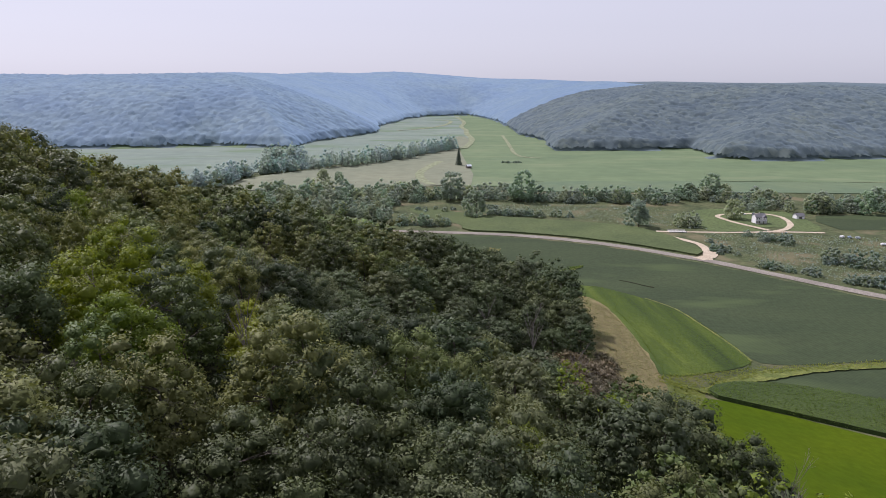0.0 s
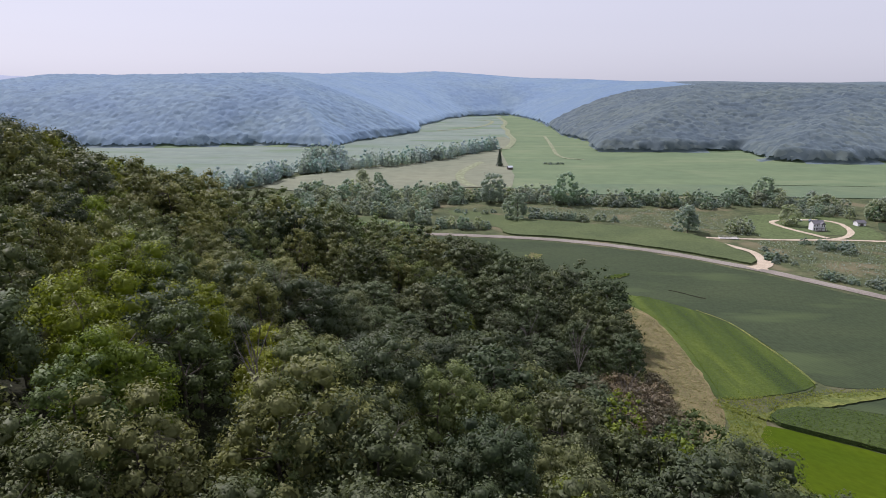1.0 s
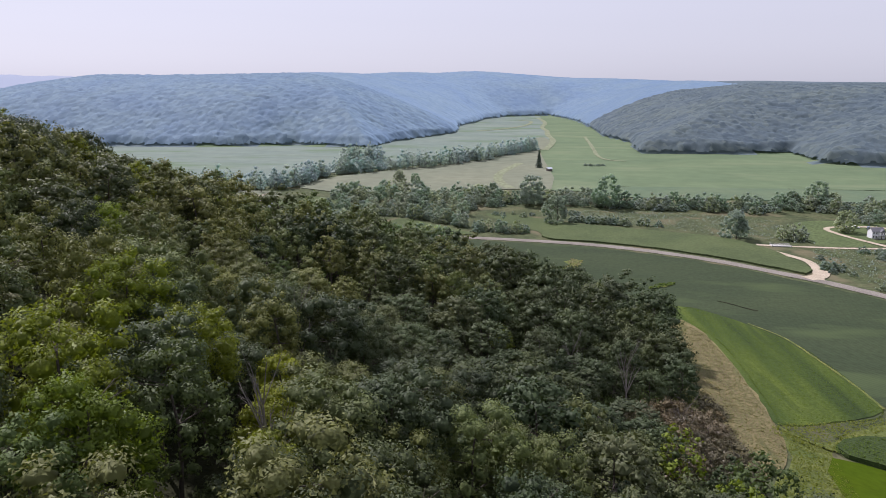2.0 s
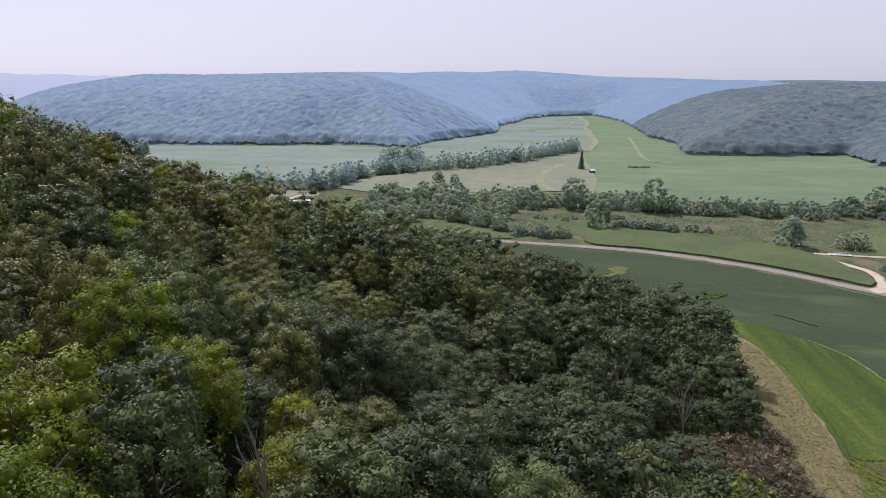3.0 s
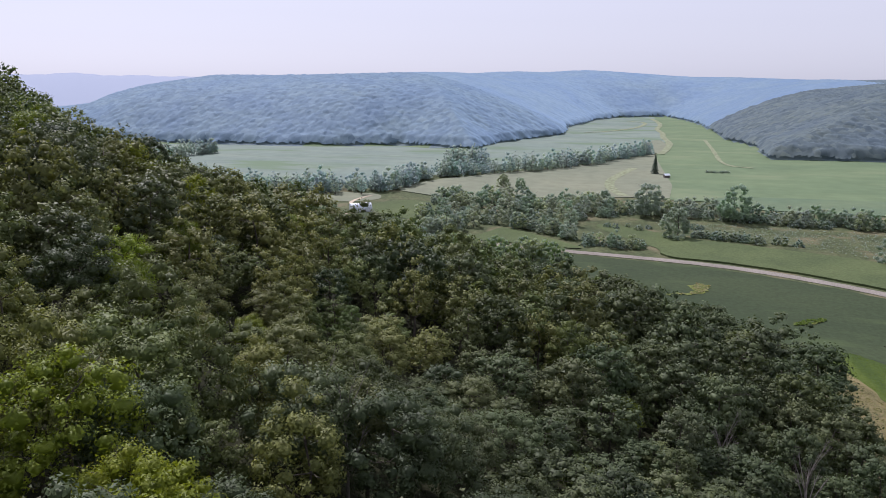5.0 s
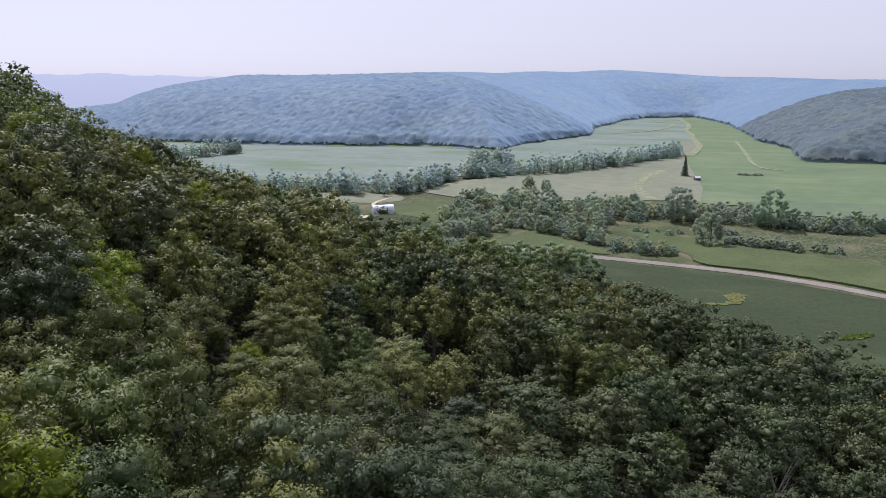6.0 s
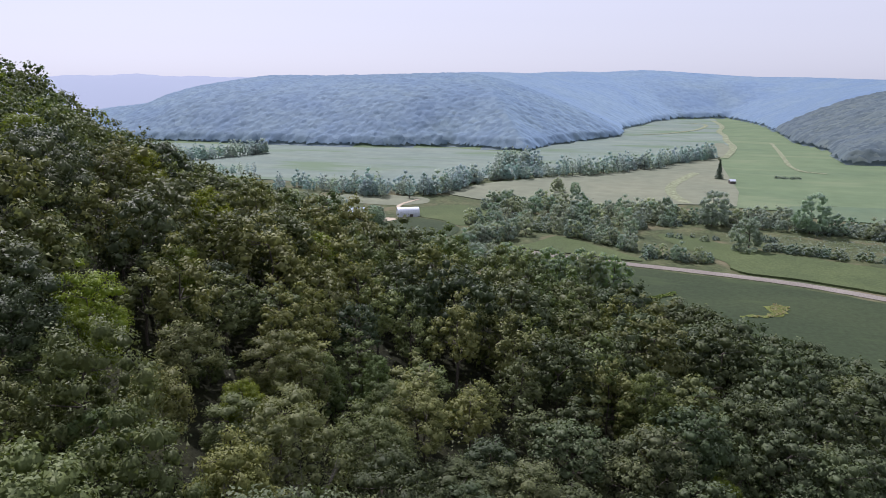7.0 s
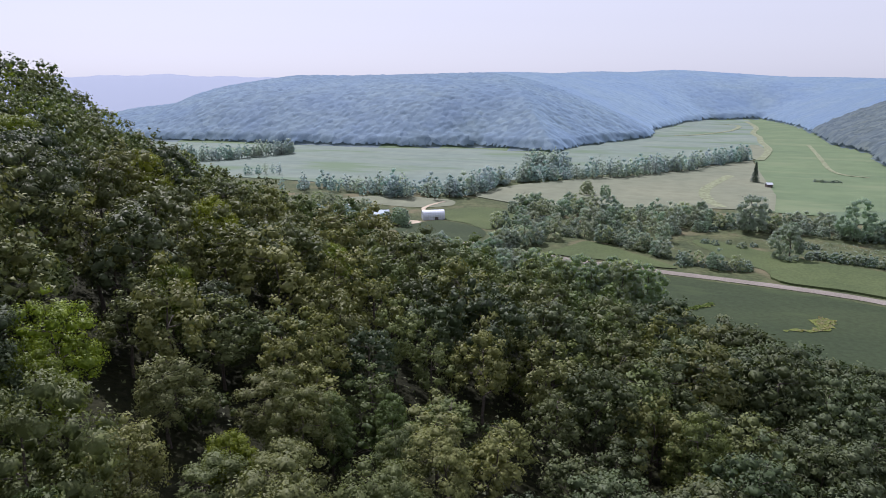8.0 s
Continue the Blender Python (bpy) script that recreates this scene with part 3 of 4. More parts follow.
def crown_data(seed, radius, height, base, clumps, leaves, size, lean=0.0, top=0.55, low=-0.55, share=0.6, lump=0.27, form=1, fill=0.5):
    """A crown of rounded leaf clumps on an uneven hull, with dark creases between them: radius across, from base to height.
    Each clump is a dense uneven mass with loose sprays round it."""
    rng = np.random.default_rng(seed)
    mid_z = base + (height - base) * (1 - top)
    lobes = rng.normal(size=(5, 3))
    up = np.array([0, 0, 1.0])
    fv, ff = FORMS[form]
    cs, ns, sm = [], [], []
    mv, mf, mn, count = [], [], [], 0
    for k in range(clumps):
        u = min(0.99, low + (1 - low) * (k + rng.uniform(0.1, 0.9)) / clumps)
        ang = k * 2.39996 + rng.uniform(-0.35, 0.35)
        r = max(0, 1 - u * u) ** (0.5 if u > 0 else 0.3)
        d = np.array([math.cos(ang) * r, math.sin(ang) * r, u])
        bulge = 0.82 + 0.16 * np.sin(lobes @ d * 1.6).sum() / 1.6 + rng.uniform(-0.12, 0.1)
        if rng.random() < 0.16:
            bulge *= 0.7
        c = d * bulge * np.array([radius, radius, (height - mid_z) if u > 0 else (mid_z - base)]) + np.array([lean * u, 0, mid_z])
        rad = radius * lump * rng.uniform(0.65, 1.3)
        n = max(6, int(leaves * (rad / (radius * lump)) ** 2))
        q = rng.normal(size=(n, 3))
        q /= np.linalg.norm(q, axis=1, keepdims=True)
        q = q + d * 0.4 + up * 0.4
        q /= np.linalg.norm(q, axis=1, keepdims=True) + 1e-9
        cs.append(c + q * rad * rng.uniform(0.62, 1.2 if fill < 0.6 else 1.02, (n, 1)) * np.array([1, 1, 0.85]))
        ns.append(q + up * 0.2 + rng.normal(size=(n, 3)) * 0.4)
        sm.append(q)
        # the mass of the clump, without the faces turned into the crown
        rough = fv * rng.uniform(fill - 0.17, fill + 0.17, (len(fv), 1))
        keep = ff[(fv[ff].mean(axis=1) @ d) > -0.45]
        mv.append(c + rough * rad * np.array([1, 1, 0.85]))
        mf.append(keep + count)
        q = fv + rng.normal(size=fv.shape) * 0.3
        mn.append(q / np.linalg.norm(q, axis=1, keepdims=True))
        count += len(fv)
    v, f, nn = leaf_quads(rng, np.concatenate(cs), np.concatenate(ns), size, np.concatenate(sm), share)
    return np.concatenate([np.concatenate(mv), v]), np.concatenate([np.concatenate(mf), f + count]), np.concatenate([np.concatenate(mn), nn])


def limb(bm, a, b, r0, r1, sides=6):
    a, b = Vector(a), Vector(b)
    t = (b - a).normalized()
    u = t.orthogonal().normalized()
    w = t.cross(u)
    rings = []
    for p, r in ((a, r0), (b, r1)):
        rings.append([bm.verts.new(p + (u * math.cos(2 * math.pi * k / sides) + w * math.sin(2 * math.pi * k / sides)) * r) for k in range(sides)])
    for k in range(sides):
        bm.faces.new((rings[0][k], rings[0][(k + 1) % sides], rings[1][(k + 1) % sides], rings[1][k]))
    bm.faces.new(rings[1])


def trunk_bm(seed, radius, height, base, limbs=6, twigs=0, rise=0.0):
    rnd = random.Random(seed)
    bm = bmesh.new()
    p, r = Vector((0, 0, -1.0)), 0.035 * height * 0.55
    steps = 4
    tips = []
    for k in range(steps):
        q = Vector((rnd.uniform(-0.3, 0.3), rnd.uniform(-0.3, 0.3), height * 0.8 * (k + 1) / steps))
        limb(bm, p, q, r, r * 0.72, 7)
        p, r = q, r * 0.72
        tips.append((q, r))
    for k in range(limbs):
        q, rr = tips[min(len(tips) - 1, 1 + k % 3)]
        a = k * 2.4 + rnd.uniform(-0.4, 0.4)
        e = q + Vector((math.cos(a) * radius * 0.6, math.sin(a) * radius * 0.6, (height - base) * (rise + rnd.uniform(0.04, 0.13))))
        limb(bm, q, e, rr * 0.7, rr * 0.3, 5)
        for j in range(2 + twigs):
            b = a + rnd.uniform(-0.9, 0.9)
            s = q.lerp(e, rnd.uniform(0.5, 1.0))
            limb(bm, s, s + Vector((math.cos(b) * radius * 0.3, math.sin(b) * radius * 0.3, rnd.uniform(0.2, 1.0) * (1 + 5 * rise))), rr * 0.26, rr * 0.06, 4)
    return bm


def tree_kind(name, seed, mat, radius, height, base, clumps, leaves, size, label, category="tree", group="", lean=0.0, bark=None, limbs=6, top=0.55, low=-0.55, share=0.6, lump=0.27, form=1, fill=0.5):
    root = new(name)
    root.empty_display_size = 0.5
    part("trunk", trunk_bm(seed, radius, height, base, limbs), bark or M_BARK, root)
    child("crown", np_mesh("crown", *crown_data(seed, radius, height, base, clumps, leaves, size, lean, top, low, share, lump, form, fill), mat), root)
    return tagged(root, label, category, group)


USED = set()


def put(kind, x, y, scale=1.0, turn=0.0, sink=0.0, squash=1.0):
    """The kind itself at its first place, then copies."""
    m = pose(x, y, zed(x, y) - sink, 0, 0, turn) @ Matrix.Diagonal((scale, scale, scale * squash, 1))
    if kind.name not in USED:
        USED.add(kind.name)
        kind.matrix_basis = m
        return kind
    keep = kind.scale.copy()
    kind.scale = (1, 1, 1)
    c = copy_thing(kind, m)
    kind.scale = keep
    return c


HILL = "trees of the hillside wood"
LEAFY = dict(category="tree", group=HILL, low=-0.25)
WOODS = {}
for tier, (cl, lf, sz) in {"near": (1.0, 116, 0.14), "mid": (0.85, 36, 0.235)}.items():
    WOODS[tier, "oak"] = [tree_kind("oak_tree", 11 + k, M_OAK, 4.3 + 0.5 * (k % 3), 15.0, 3.0, int(cl * (56 + 6 * (k % 3))), lf, sz, "dark green oak in the dense hillside wood", lean=0.4 * (k - 2), **LEAFY) for k in range(5)]
    WOODS[tier, "elm"] = [tree_kind("elm_tree", 31 + k, M_OLIVE, 3.6 + 0.5 * k, 15.0, 3.0, int(cl * (46 + 6 * k)), lf, sz, "olive green elm in the dense hillside wood", lean=0.5, top=0.6, **LEAFY) for k in range(3)]
    WOODS[tier, "ash"] = [tree_kind("ash_tree", 41 + k, M_ASH, 2.9 + 0.5 * k, 15.0, 3.0, int(cl * (44 + 6 * k)), lf, sz, "fresh green ash in the hillside wood", top=0.66, **LEAFY) for k in range(2)]
LIMES = [tree_kind("maple_tree", 51 + k, M_LIME, 3.6 + 0.6 * k, 15.0, 3.0, 54, 165, 0.105, "yellow-green maple standing out of the darker wood", **LEAFY) for k in range(2)]
RUSSETS = [tree_kind("plum_thicket", 61, M_RUSSET, 4.6, 8.0, 0.5, 50, 46, 0.17, "brownish half-bare thicket at the edge of the wood", "shrub", HILL, limbs=12, form=0)]



def canopy_height(x, y):
    """How tall the wood stands: lower in the hollow, taller on its far side."""
    s = lambda v: 1 / (1 + math.exp(-v))
    crest = float(np.interp(x, [-195, -178, -150, -120, -90, -60, -20, 10], [3.0, -2.5, -3.0, -1.2, 1.3, 3.0, 4.2, 5.3]))
    return 15.5 + crest * s((y - 178) / 9) - 6.5 * math.exp(-((y - 134) / 24) ** 2) * s((x + 60) / 8) + 1.8 * s(-(x + 78) / 6) * s((170 - y) / 8) - 7.0 * s((y - 262) / 9)



# the yellow-green trees: place, kind, height against the wood round them
SPECIAL = [(8, 65, 0, 0.9), (-32, 80, 0, 1.08), (-42, 85, 1, 1.12), (-28.5, 58, 0, 1.12), (-34, 63.5, 1, 1.18), (-26, 86, 0, 0.85), (-23.5, 75.5, 0, 0.82), (-21, 69, 1, 0.72), (-52, 124, 0, 0.86), (-36.5, 83, 0, 0.95),
           (-68, 121.5, 1, 0.95), (-64, 116.5, 0, 0.9), (-4, 158.5, 0, 0.75), (-112, 152.5, 1, 1.05), (-88, 164, 0, 1.0), (-105, 169.5, 1, 1.0), (-76.5, 181, 0, 0.8), (-73.5, 140.5, 0, 0.9)]
for x, y, k, s in SPECIAL:
    put(LIMES[k], x, y, s * canopy_height(x, y) / 15.0, random.uniform(0, 360), 0.6)
TALL = [(-92, 137.5, 1.4), (-100, 144.5, 1.36), (34, 87, 1.2), (40.5, 82, 1.05), (29, 80.5, 1.12), (35, 94, 1.0), (1, 68, 1.1), (-8, 56, 1.15)]      # oaks that stand over the rest
for k, (x, y, s) in enumerate(TALL):
    put(WOODS["near", "oak"][k % 5], x, y, s, 70.0 * k, 0.6)
FRESH = [(-46.5, 143.5, 0.74), (-43, 137, 0.66), (-50.5, 137.5, 0.7), (-15, 168, 1.1)]      # ashes that close the hollow
for k, (x, y, s) in enumerate(FRESH):
    put(WOODS["near", "ash"][k % 2], x, y, s, 50.0 + 80.0 * k, 0.6)
THICKET = [(30, 136, 1.0), (36, 143, 1.0), (25, 131, 0.95), (39, 151, 0.9), (33, 150, 0.95), (28, 144, 1.0), (38, 134, 0.85), (21, 138, 0.9), (41, 160, 0.8), (48, 78, 0.85), (32, 127, 0.95), (37, 126, 0.85), (26, 121, 0.85), (43, 168, 0.75)]
for x, y, s in THICKET:
    put(RUSSETS[0], x, y, s, random.uniform(0, 360), 0.3)
TAKEN = [p[:2] for p in SPECIAL + THICKET] + [(45, 77), (21, 148)] + [p[:2] for p in TALL]

rng = np.random.default_rng(5)
spots = []
SP = 8.2
for i in range(-25, 12):
    for j in range(2, 46):
        x = i * SP + (j % 2) * SP / 2 + rng.uniform(-2.4, 2.4)
        y = j * SP * 0.9 + rng.uniform(-2.4, 2.4)
        if inside_dist(WOOD, x, y) < 2.0 or any((x - a) ** 2 + (y - b) ** 2 < 18 for a, b in TAKEN):
            continue
        spots.append((x, y))
# the stretch of wood next to the flight line stands tree by tree
def shown(x, y):
    return y > 4 - 0.9 * (x + 16) and y > 10


def nearness(points):
    return lambda p: min(math.hypot(p[0] - a, p[1] - b) for a, b in points) + (0 if shown(*p) else 400)


order = sorted(spots, key=nearness([(-5, 50), (-16, 70), (-28, 90), (-42, 112)]))
near, rest = order[:95], order[95:]
rest = sorted(rest, key=nearness([(-28, 90), (-42, 112), (-12, 160), (-60, 160), (8, 196)]))
mid_wood, rest = rest[:285], rest[285:]


def wood_kind(x, y):
    g = math.sin(x * 0.045 + 1.0) + math.cos(y * 0.05 + x * 0.02) + rng.uniform(-1.3, 1.3)
    if x < -35 and rng.random() < 0.6:
        return "elm"
    return "oak" if g > -0.6 else ("elm" if g > -1.5 else "ash")


for tier, x, y in [("near", *p) for p in near] + [("mid", *p) for p in mid_wood]:
    k = wood_kind(x, y)
    if x > -12 and y > 150 and rng.random() < 0.75:
        k = "oak"
    pick = WOODS[tier, k]
    s = canopy_height(x, y) / 15.0 * rng.uniform(0.7, 1.14)
    if 8 < x < 42 and 92 < y < 131:       # lower growth before the brown thicket
        s = 0.5 + 0.12 * rng.random()
    w = max(s, 0.84) * rng.uniform(0.9, 1.16)
    put(pick[int(rng.integers(len(pick)))], x, y, w, rng.uniform(0, 360), 0.5, s / w)


HAZEL = [tree_kind("hazel_bush", 65 + k, M_ASH, 2.6 + 0.3 * k, 4.2, 0.2, 16, 34, 0.17, "low green hazel bush under the hillside trees", "shrub", HILL, low=-0.4, limbs=4, lump=0.36) for k in range(2)]
for x, y in near + mid_wood:
    if rng.random() < 0.42:
        put(HAZEL[int(rng.integers(2))], x + SP * 0.5 + rng.uniform(-1.5, 1.5), y + rng.uniform(-2.0, 2.0), rng.uniform(0.7, 1.25), rng.uniform(0, 360), 0.2)


def joined_trees(name, spots, mats, radius, height, base, clumps, leaves, size, label, category="woodland", seed=3):
    """A stand that nobody could count, one mesh for each foliage."""
    r = np.random.default_rng(seed)
    proto = [crown_data(seed * 10 + k, radius * (0.9 + 0.1 * (k % 3)), height, base, clumps, leaves, size, low=-0.3, form=0) for k in range(4)]
    vs, fs, ms, nv, n = [], [], [], [], 0
    for x, y in spots:
        v, f, nn = proto[int(r.integers(4))]
        a, s = r.uniform(0, 6.28), r.uniform(0.74, 1.08) * canopy_height(x, y) / height
        c, q = math.cos(a), math.sin(a)
        w = np.stack([(v[:, 0] * c - v[:, 1] * q) * s + x, (v[:, 0] * q + v[:, 1] * c) * s + y, v[:, 2] * s + zed(x, y) - 0.5], -1)
        vs.append(w)
        nv.append(np.stack([nn[:, 0] * c - nn[:, 1] * q, nn[:, 0] * q + nn[:, 1] * c, nn[:, 2]], -1))
        fs.append(f + n)
        n += len(v)
        ms.append(np.full(len(f), int(r.integers(len(mats))) if len(mats) > 1 else 0))
    me = np_mesh(name, np.concatenate(vs), np.concatenate(fs), np.concatenate(nv))
    for m in mats:
        me.materials.append(m)
    me.polygons.foreach_set("material_index", np.concatenate(ms).astype(np.int32))
    return tagged(new(name, me), label, category, kind="stuff")


seen = [p for p in rest if p[1] > 45 - 0.72 * (p[0] + 16) and p[1] > 30]
for k in range(3):
    joined_trees("hillside_wood", seen[k::3], [M_OLIVE, M_ASH, M_OLIVE, M_OAK, M_OLIVE, M_ASH, M_LIME], 4.6, 15.5, 2.5, 34, 12, 0.36, "dense mixed green hillside wood beyond the nearest trees", seed=3 + 2 * k)
back_rng = np.random.default_rng(12)     # the wood goes on behind the flight's start
behind = [(i * 8.5 + back_rng.uniform(-2.5, 2.5), j * 8.0 + back_rng.uniform(-2.5, 2.5)) for i in range(-14, 8) for j in range(-6, 2)]
behind = [p for p in behind if float(inside_dist(WOOD, *p)) > 2]
joined_trees("hillside_wood", [p for p in rest if p not in seen] + behind, [M_OAK, M_OLIVE, M_OAK, M_ASH], 4.9, 15.5, 3.0, 22, 12, 0.34, "dense mixed green wood up the slope", seed=4)

# ---- far wooded hills ----
def crown_relief(x, y, cell, seed):
    """Rounded tree tops: the highest of the domes round each place."""
    i0, j0 = np.floor(x / cell), np.floor(y / cell)
    best = np.zeros_like(x)
    for di in (-1, 0, 1):
        for dj in (-1, 0, 1):
            i, j = i0 + di, j0 + dj
            h = np.modf(np.abs(np.sin(i * 127.1 + j * 311.7 + seed) * 43758.5453))[0]
            k = np.modf(np.abs(np.sin(i * 269.5 + j * 183.3 + seed) * 24634.6345))[0]
            px, py = (i + 0.15 + 0.7 * h) * cell, (j + 0.15 + 0.7 * k) * cell
            r = cell * (0.62 + 0.3 * k)
            q = 1 - ((x - px) ** 2 + (y - py) ** 2) / (r * r)
            best = np.maximum(best, np.sqrt(np.maximum(q, 0)) * (0.7 + 0.5 * h))
    return best


def canopy(name, x0, x1, y0, y1, step, mat, label, seed, want, amp=1.0):
    """A wooded slope seen from afar: one leafy roof of rounded tree tops, coming down to the soil along its edge."""
    r = np.random.default_rng(seed)
    x, y = np.meshgrid(np.arange(x0, x1, step), np.arange(y0, y1, step))
    x = x + r.uniform(-0.3, 0.3, x.shape) * step
    y = y + r.uniform(-0.3, 0.3, y.shape) * step
    d = inside_dist(FOOT, x, y) + 2.5 * wave(x, y, 9.0, 0.3)
    relief = crown_relief(x, y, 9.5, seed) * 3.6 + crown_relief(x, y, 5.6, seed + 5) * 1.4 + crown_relief(x, y, 34.0, seed + 2) * 2.0 + r.uniform(-0.55, 0.55, x.shape)
    edge = np.clip(d / 12.0, 0, 1)
    z = land(x, y) + edge ** 0.7 * 7.0 + amp * relief * (0.5 + 0.5 * edge)
    keep = want(x, y, d)
    idx = np.arange(x.size).reshape(x.shape)
    f = np.stack([idx[:-1, :-1], idx[:-1, 1:], idx[1:, 1:], idx[1:, :-1]], -1)
    f = f[keep[:-1, :-1] & keep[:-1, 1:] & keep[1:, 1:] & keep[1:, :-1]]
    used, inv = np.unique(f, return_inverse=True)
    v = np.stack([x, y, z], -1).reshape(-1, 3)[used]
    return tagged(new(name, np_mesh(name, v, inv.reshape(-1, 4), None, mat, True)), label, "woodland", kind="stuff")

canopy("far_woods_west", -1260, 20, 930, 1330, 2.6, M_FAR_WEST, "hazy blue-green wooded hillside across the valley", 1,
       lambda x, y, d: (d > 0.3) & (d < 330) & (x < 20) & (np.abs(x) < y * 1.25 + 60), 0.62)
canopy("far_woods_head", -500, 450, 1325, 2150, 4.0, M_FAR_HEAD, "wooded slopes round the head of the side valley, pale blue with haze", 3,
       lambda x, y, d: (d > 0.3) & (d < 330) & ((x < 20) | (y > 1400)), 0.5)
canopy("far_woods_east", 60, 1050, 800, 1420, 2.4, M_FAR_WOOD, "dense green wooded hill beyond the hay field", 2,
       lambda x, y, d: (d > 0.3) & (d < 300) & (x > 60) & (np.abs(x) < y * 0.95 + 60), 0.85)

# ---- valley trees ----
CREEK = "trees along the creek"
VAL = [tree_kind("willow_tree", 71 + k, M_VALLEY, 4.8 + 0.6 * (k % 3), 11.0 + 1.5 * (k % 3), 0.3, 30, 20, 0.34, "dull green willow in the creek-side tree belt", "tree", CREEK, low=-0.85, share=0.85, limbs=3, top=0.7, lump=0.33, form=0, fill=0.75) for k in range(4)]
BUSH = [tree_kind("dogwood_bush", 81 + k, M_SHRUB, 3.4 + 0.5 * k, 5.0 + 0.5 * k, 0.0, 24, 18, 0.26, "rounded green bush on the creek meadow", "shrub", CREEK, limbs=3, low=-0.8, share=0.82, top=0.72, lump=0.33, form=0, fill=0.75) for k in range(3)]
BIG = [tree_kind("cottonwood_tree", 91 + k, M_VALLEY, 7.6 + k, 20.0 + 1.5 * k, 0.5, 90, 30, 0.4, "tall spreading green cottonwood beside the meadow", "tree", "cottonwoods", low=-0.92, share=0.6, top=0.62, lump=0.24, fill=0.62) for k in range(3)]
GROVE = [tree_kind("cottonwood_tree", 96 + k, M_GROVE, 7.4 + k, 19.5 + 1.5 * k, 0.5, 90, 30, 0.4, "fresh green cottonwood in the roadside grove", "tree", "cottonwoods", low=-0.92, top=0.64, lump=0.24, fill=0.62) for k in range(2)]

# single trees
for x, y, k, s in ((24, 479, 0, 1.1), (63, 538, 2, 1.1), (6, 542, 1, 1.2), (130, 440, 0, 1.05), (222, 556, 1, 1.05), (204, 556, 0, 0.8), (232, 553, 0, 0.75), (203, 468, 0, 0.85), (-116, 652, 0, 0.75), (-100, 645, 1, 0.55),
                   (300, 492, 0, 0.7), (-209, 490, 0, 0.6), (-247, 512, 0, 0.5)):
    put(BIG[k], x, y, s, random.uniform(0, 360), 0.3)
for x, y, s in ((-72, 362, 1.0), (-64, 366, 1.08), (-55, 364, 1.08), (-48, 360, 1.08), (-38, 361, 1.02), (-82, 372, 0.95), (-92, 380, 0.85), (-60, 355, 0.9), (-76, 352, 0.85)):
    put(GROVE[random.randrange(2)], x, y, s, random.uniform(0, 360), 0.3)
for x, y, s in ((157, 441, 0.85), (163, 440, 0.95), (168, 441, 0.8)):
    put(VAL[1], x, y, s, random.uniform(0, 360), 0.2)
for x, y, s in ((81, 474, 1.0), (90, 472, 0.8), (189, 410, 0.8), (192, 395, 0.9), (196, 398, 0.9), (201, 384, 0.9), (200, 400, 0.8), (208, 404, 0.8), (205, 392, 1.0), (197, 406, 0.8), (159, 392, 0.55), (159, 369, 0.8), (153, 364, 0.6), (155, 371, 0.9), (162, 360, 0.5),
                (164, 336, 0.7), (167, 333, 0.8), (170, 330, 0.8), (174, 326, 0.6), (181, 322, 0.7), (183, 318, 0.9), (205, 348, 1.1), (209, 344, 1.2), (213, 336, 1.2), (217, 333, 1.2), (221, 331, 1.1), (192, 305, 1.0), (198, 303, 1.0), (204, 300, 1.1), (228, 335, 1.2), (202, 342, 0.8), (208, 296, 0.9), (212, 355, 1.2), (219, 350, 1.3), (226, 344, 1.3), (234, 338, 1.3), (240, 330, 1.3), (212, 292, 1.2), (220, 286, 1.2), (228, 280, 1.1), (226, 296, 1.2), (236, 288, 1.2)):
    put(BUSH[random.randrange(3)], x, y, s, random.uniform(0, 360), 0.2)


def scatter(kinds, line, width, count, lo, hi, seed):
    """Trees along a belt of that width."""
    r = random.Random(seed)
    pts = curve_line(line, 4.0)
    for k in range(count):
        i = int((k + r.random()) / count * (len(pts) - 1))
        x, y = pts[i]
        put(kinds[r.randrange(len(kinds))], x + r.uniform(-3, 3), y + r.uniform(-width / 2, width / 2), r.uniform(lo, hi), r.uniform(0, 360), 0.3)


scatter(VAL + BUSH, [(-26, 545), (20, 556), (80, 548), (150, 536), (215, 545), (262, 520)], 26, 150, 0.7, 1.15, 1)
scatter(VAL, [(-150, 560), (-110, 560), (-60, 552), (-20, 560)], 44, 62, 0.8, 1.3, 2)
scatter(VAL + BUSH, [(-150, 520), (-110, 500), (-70, 500), (-35, 520)], 42, 58, 0.7, 1.15, 3)
scatter(VAL, [(-128, 425), (-118, 455), (-105, 478)], 26, 18, 0.8, 1.15, 4)
scatter(VAL + BUSH, [(-70, 480), (-45, 462), (-20, 444), (6, 446)], 14, 32, 0.65, 1.0, 5)
scatter(BUSH, [(34, 482), (50, 479), (72, 474)], 5, 13, 0.7, 1.05, 6)
scatter(VAL + BIG[:1], [(272, 500), (300, 494), (330, 500), (365, 498)], 24, 30, 0.7, 1.1, 7)
scatter(VAL + BUSH, [(228, 500), (246, 506), (262, 500)], 14, 12, 0.6, 0.9, 8)
scatter(BUSH, [(-20, 500), (10, 500), (40, 508)], 12, 8, 0.5, 0.8, 14)
scatter(VAL + BUSH, [(-172, 424), (-146, 410), (-122, 398), (-104, 397), (-92, 404)], 12, 40, 0.7, 1.1, 17)
scatter(VAL, [(-160, 432), (-140, 424), (-122, 420), (-104, 419), (-94, 418)], 3, 16, 0.55, 0.8, 18)
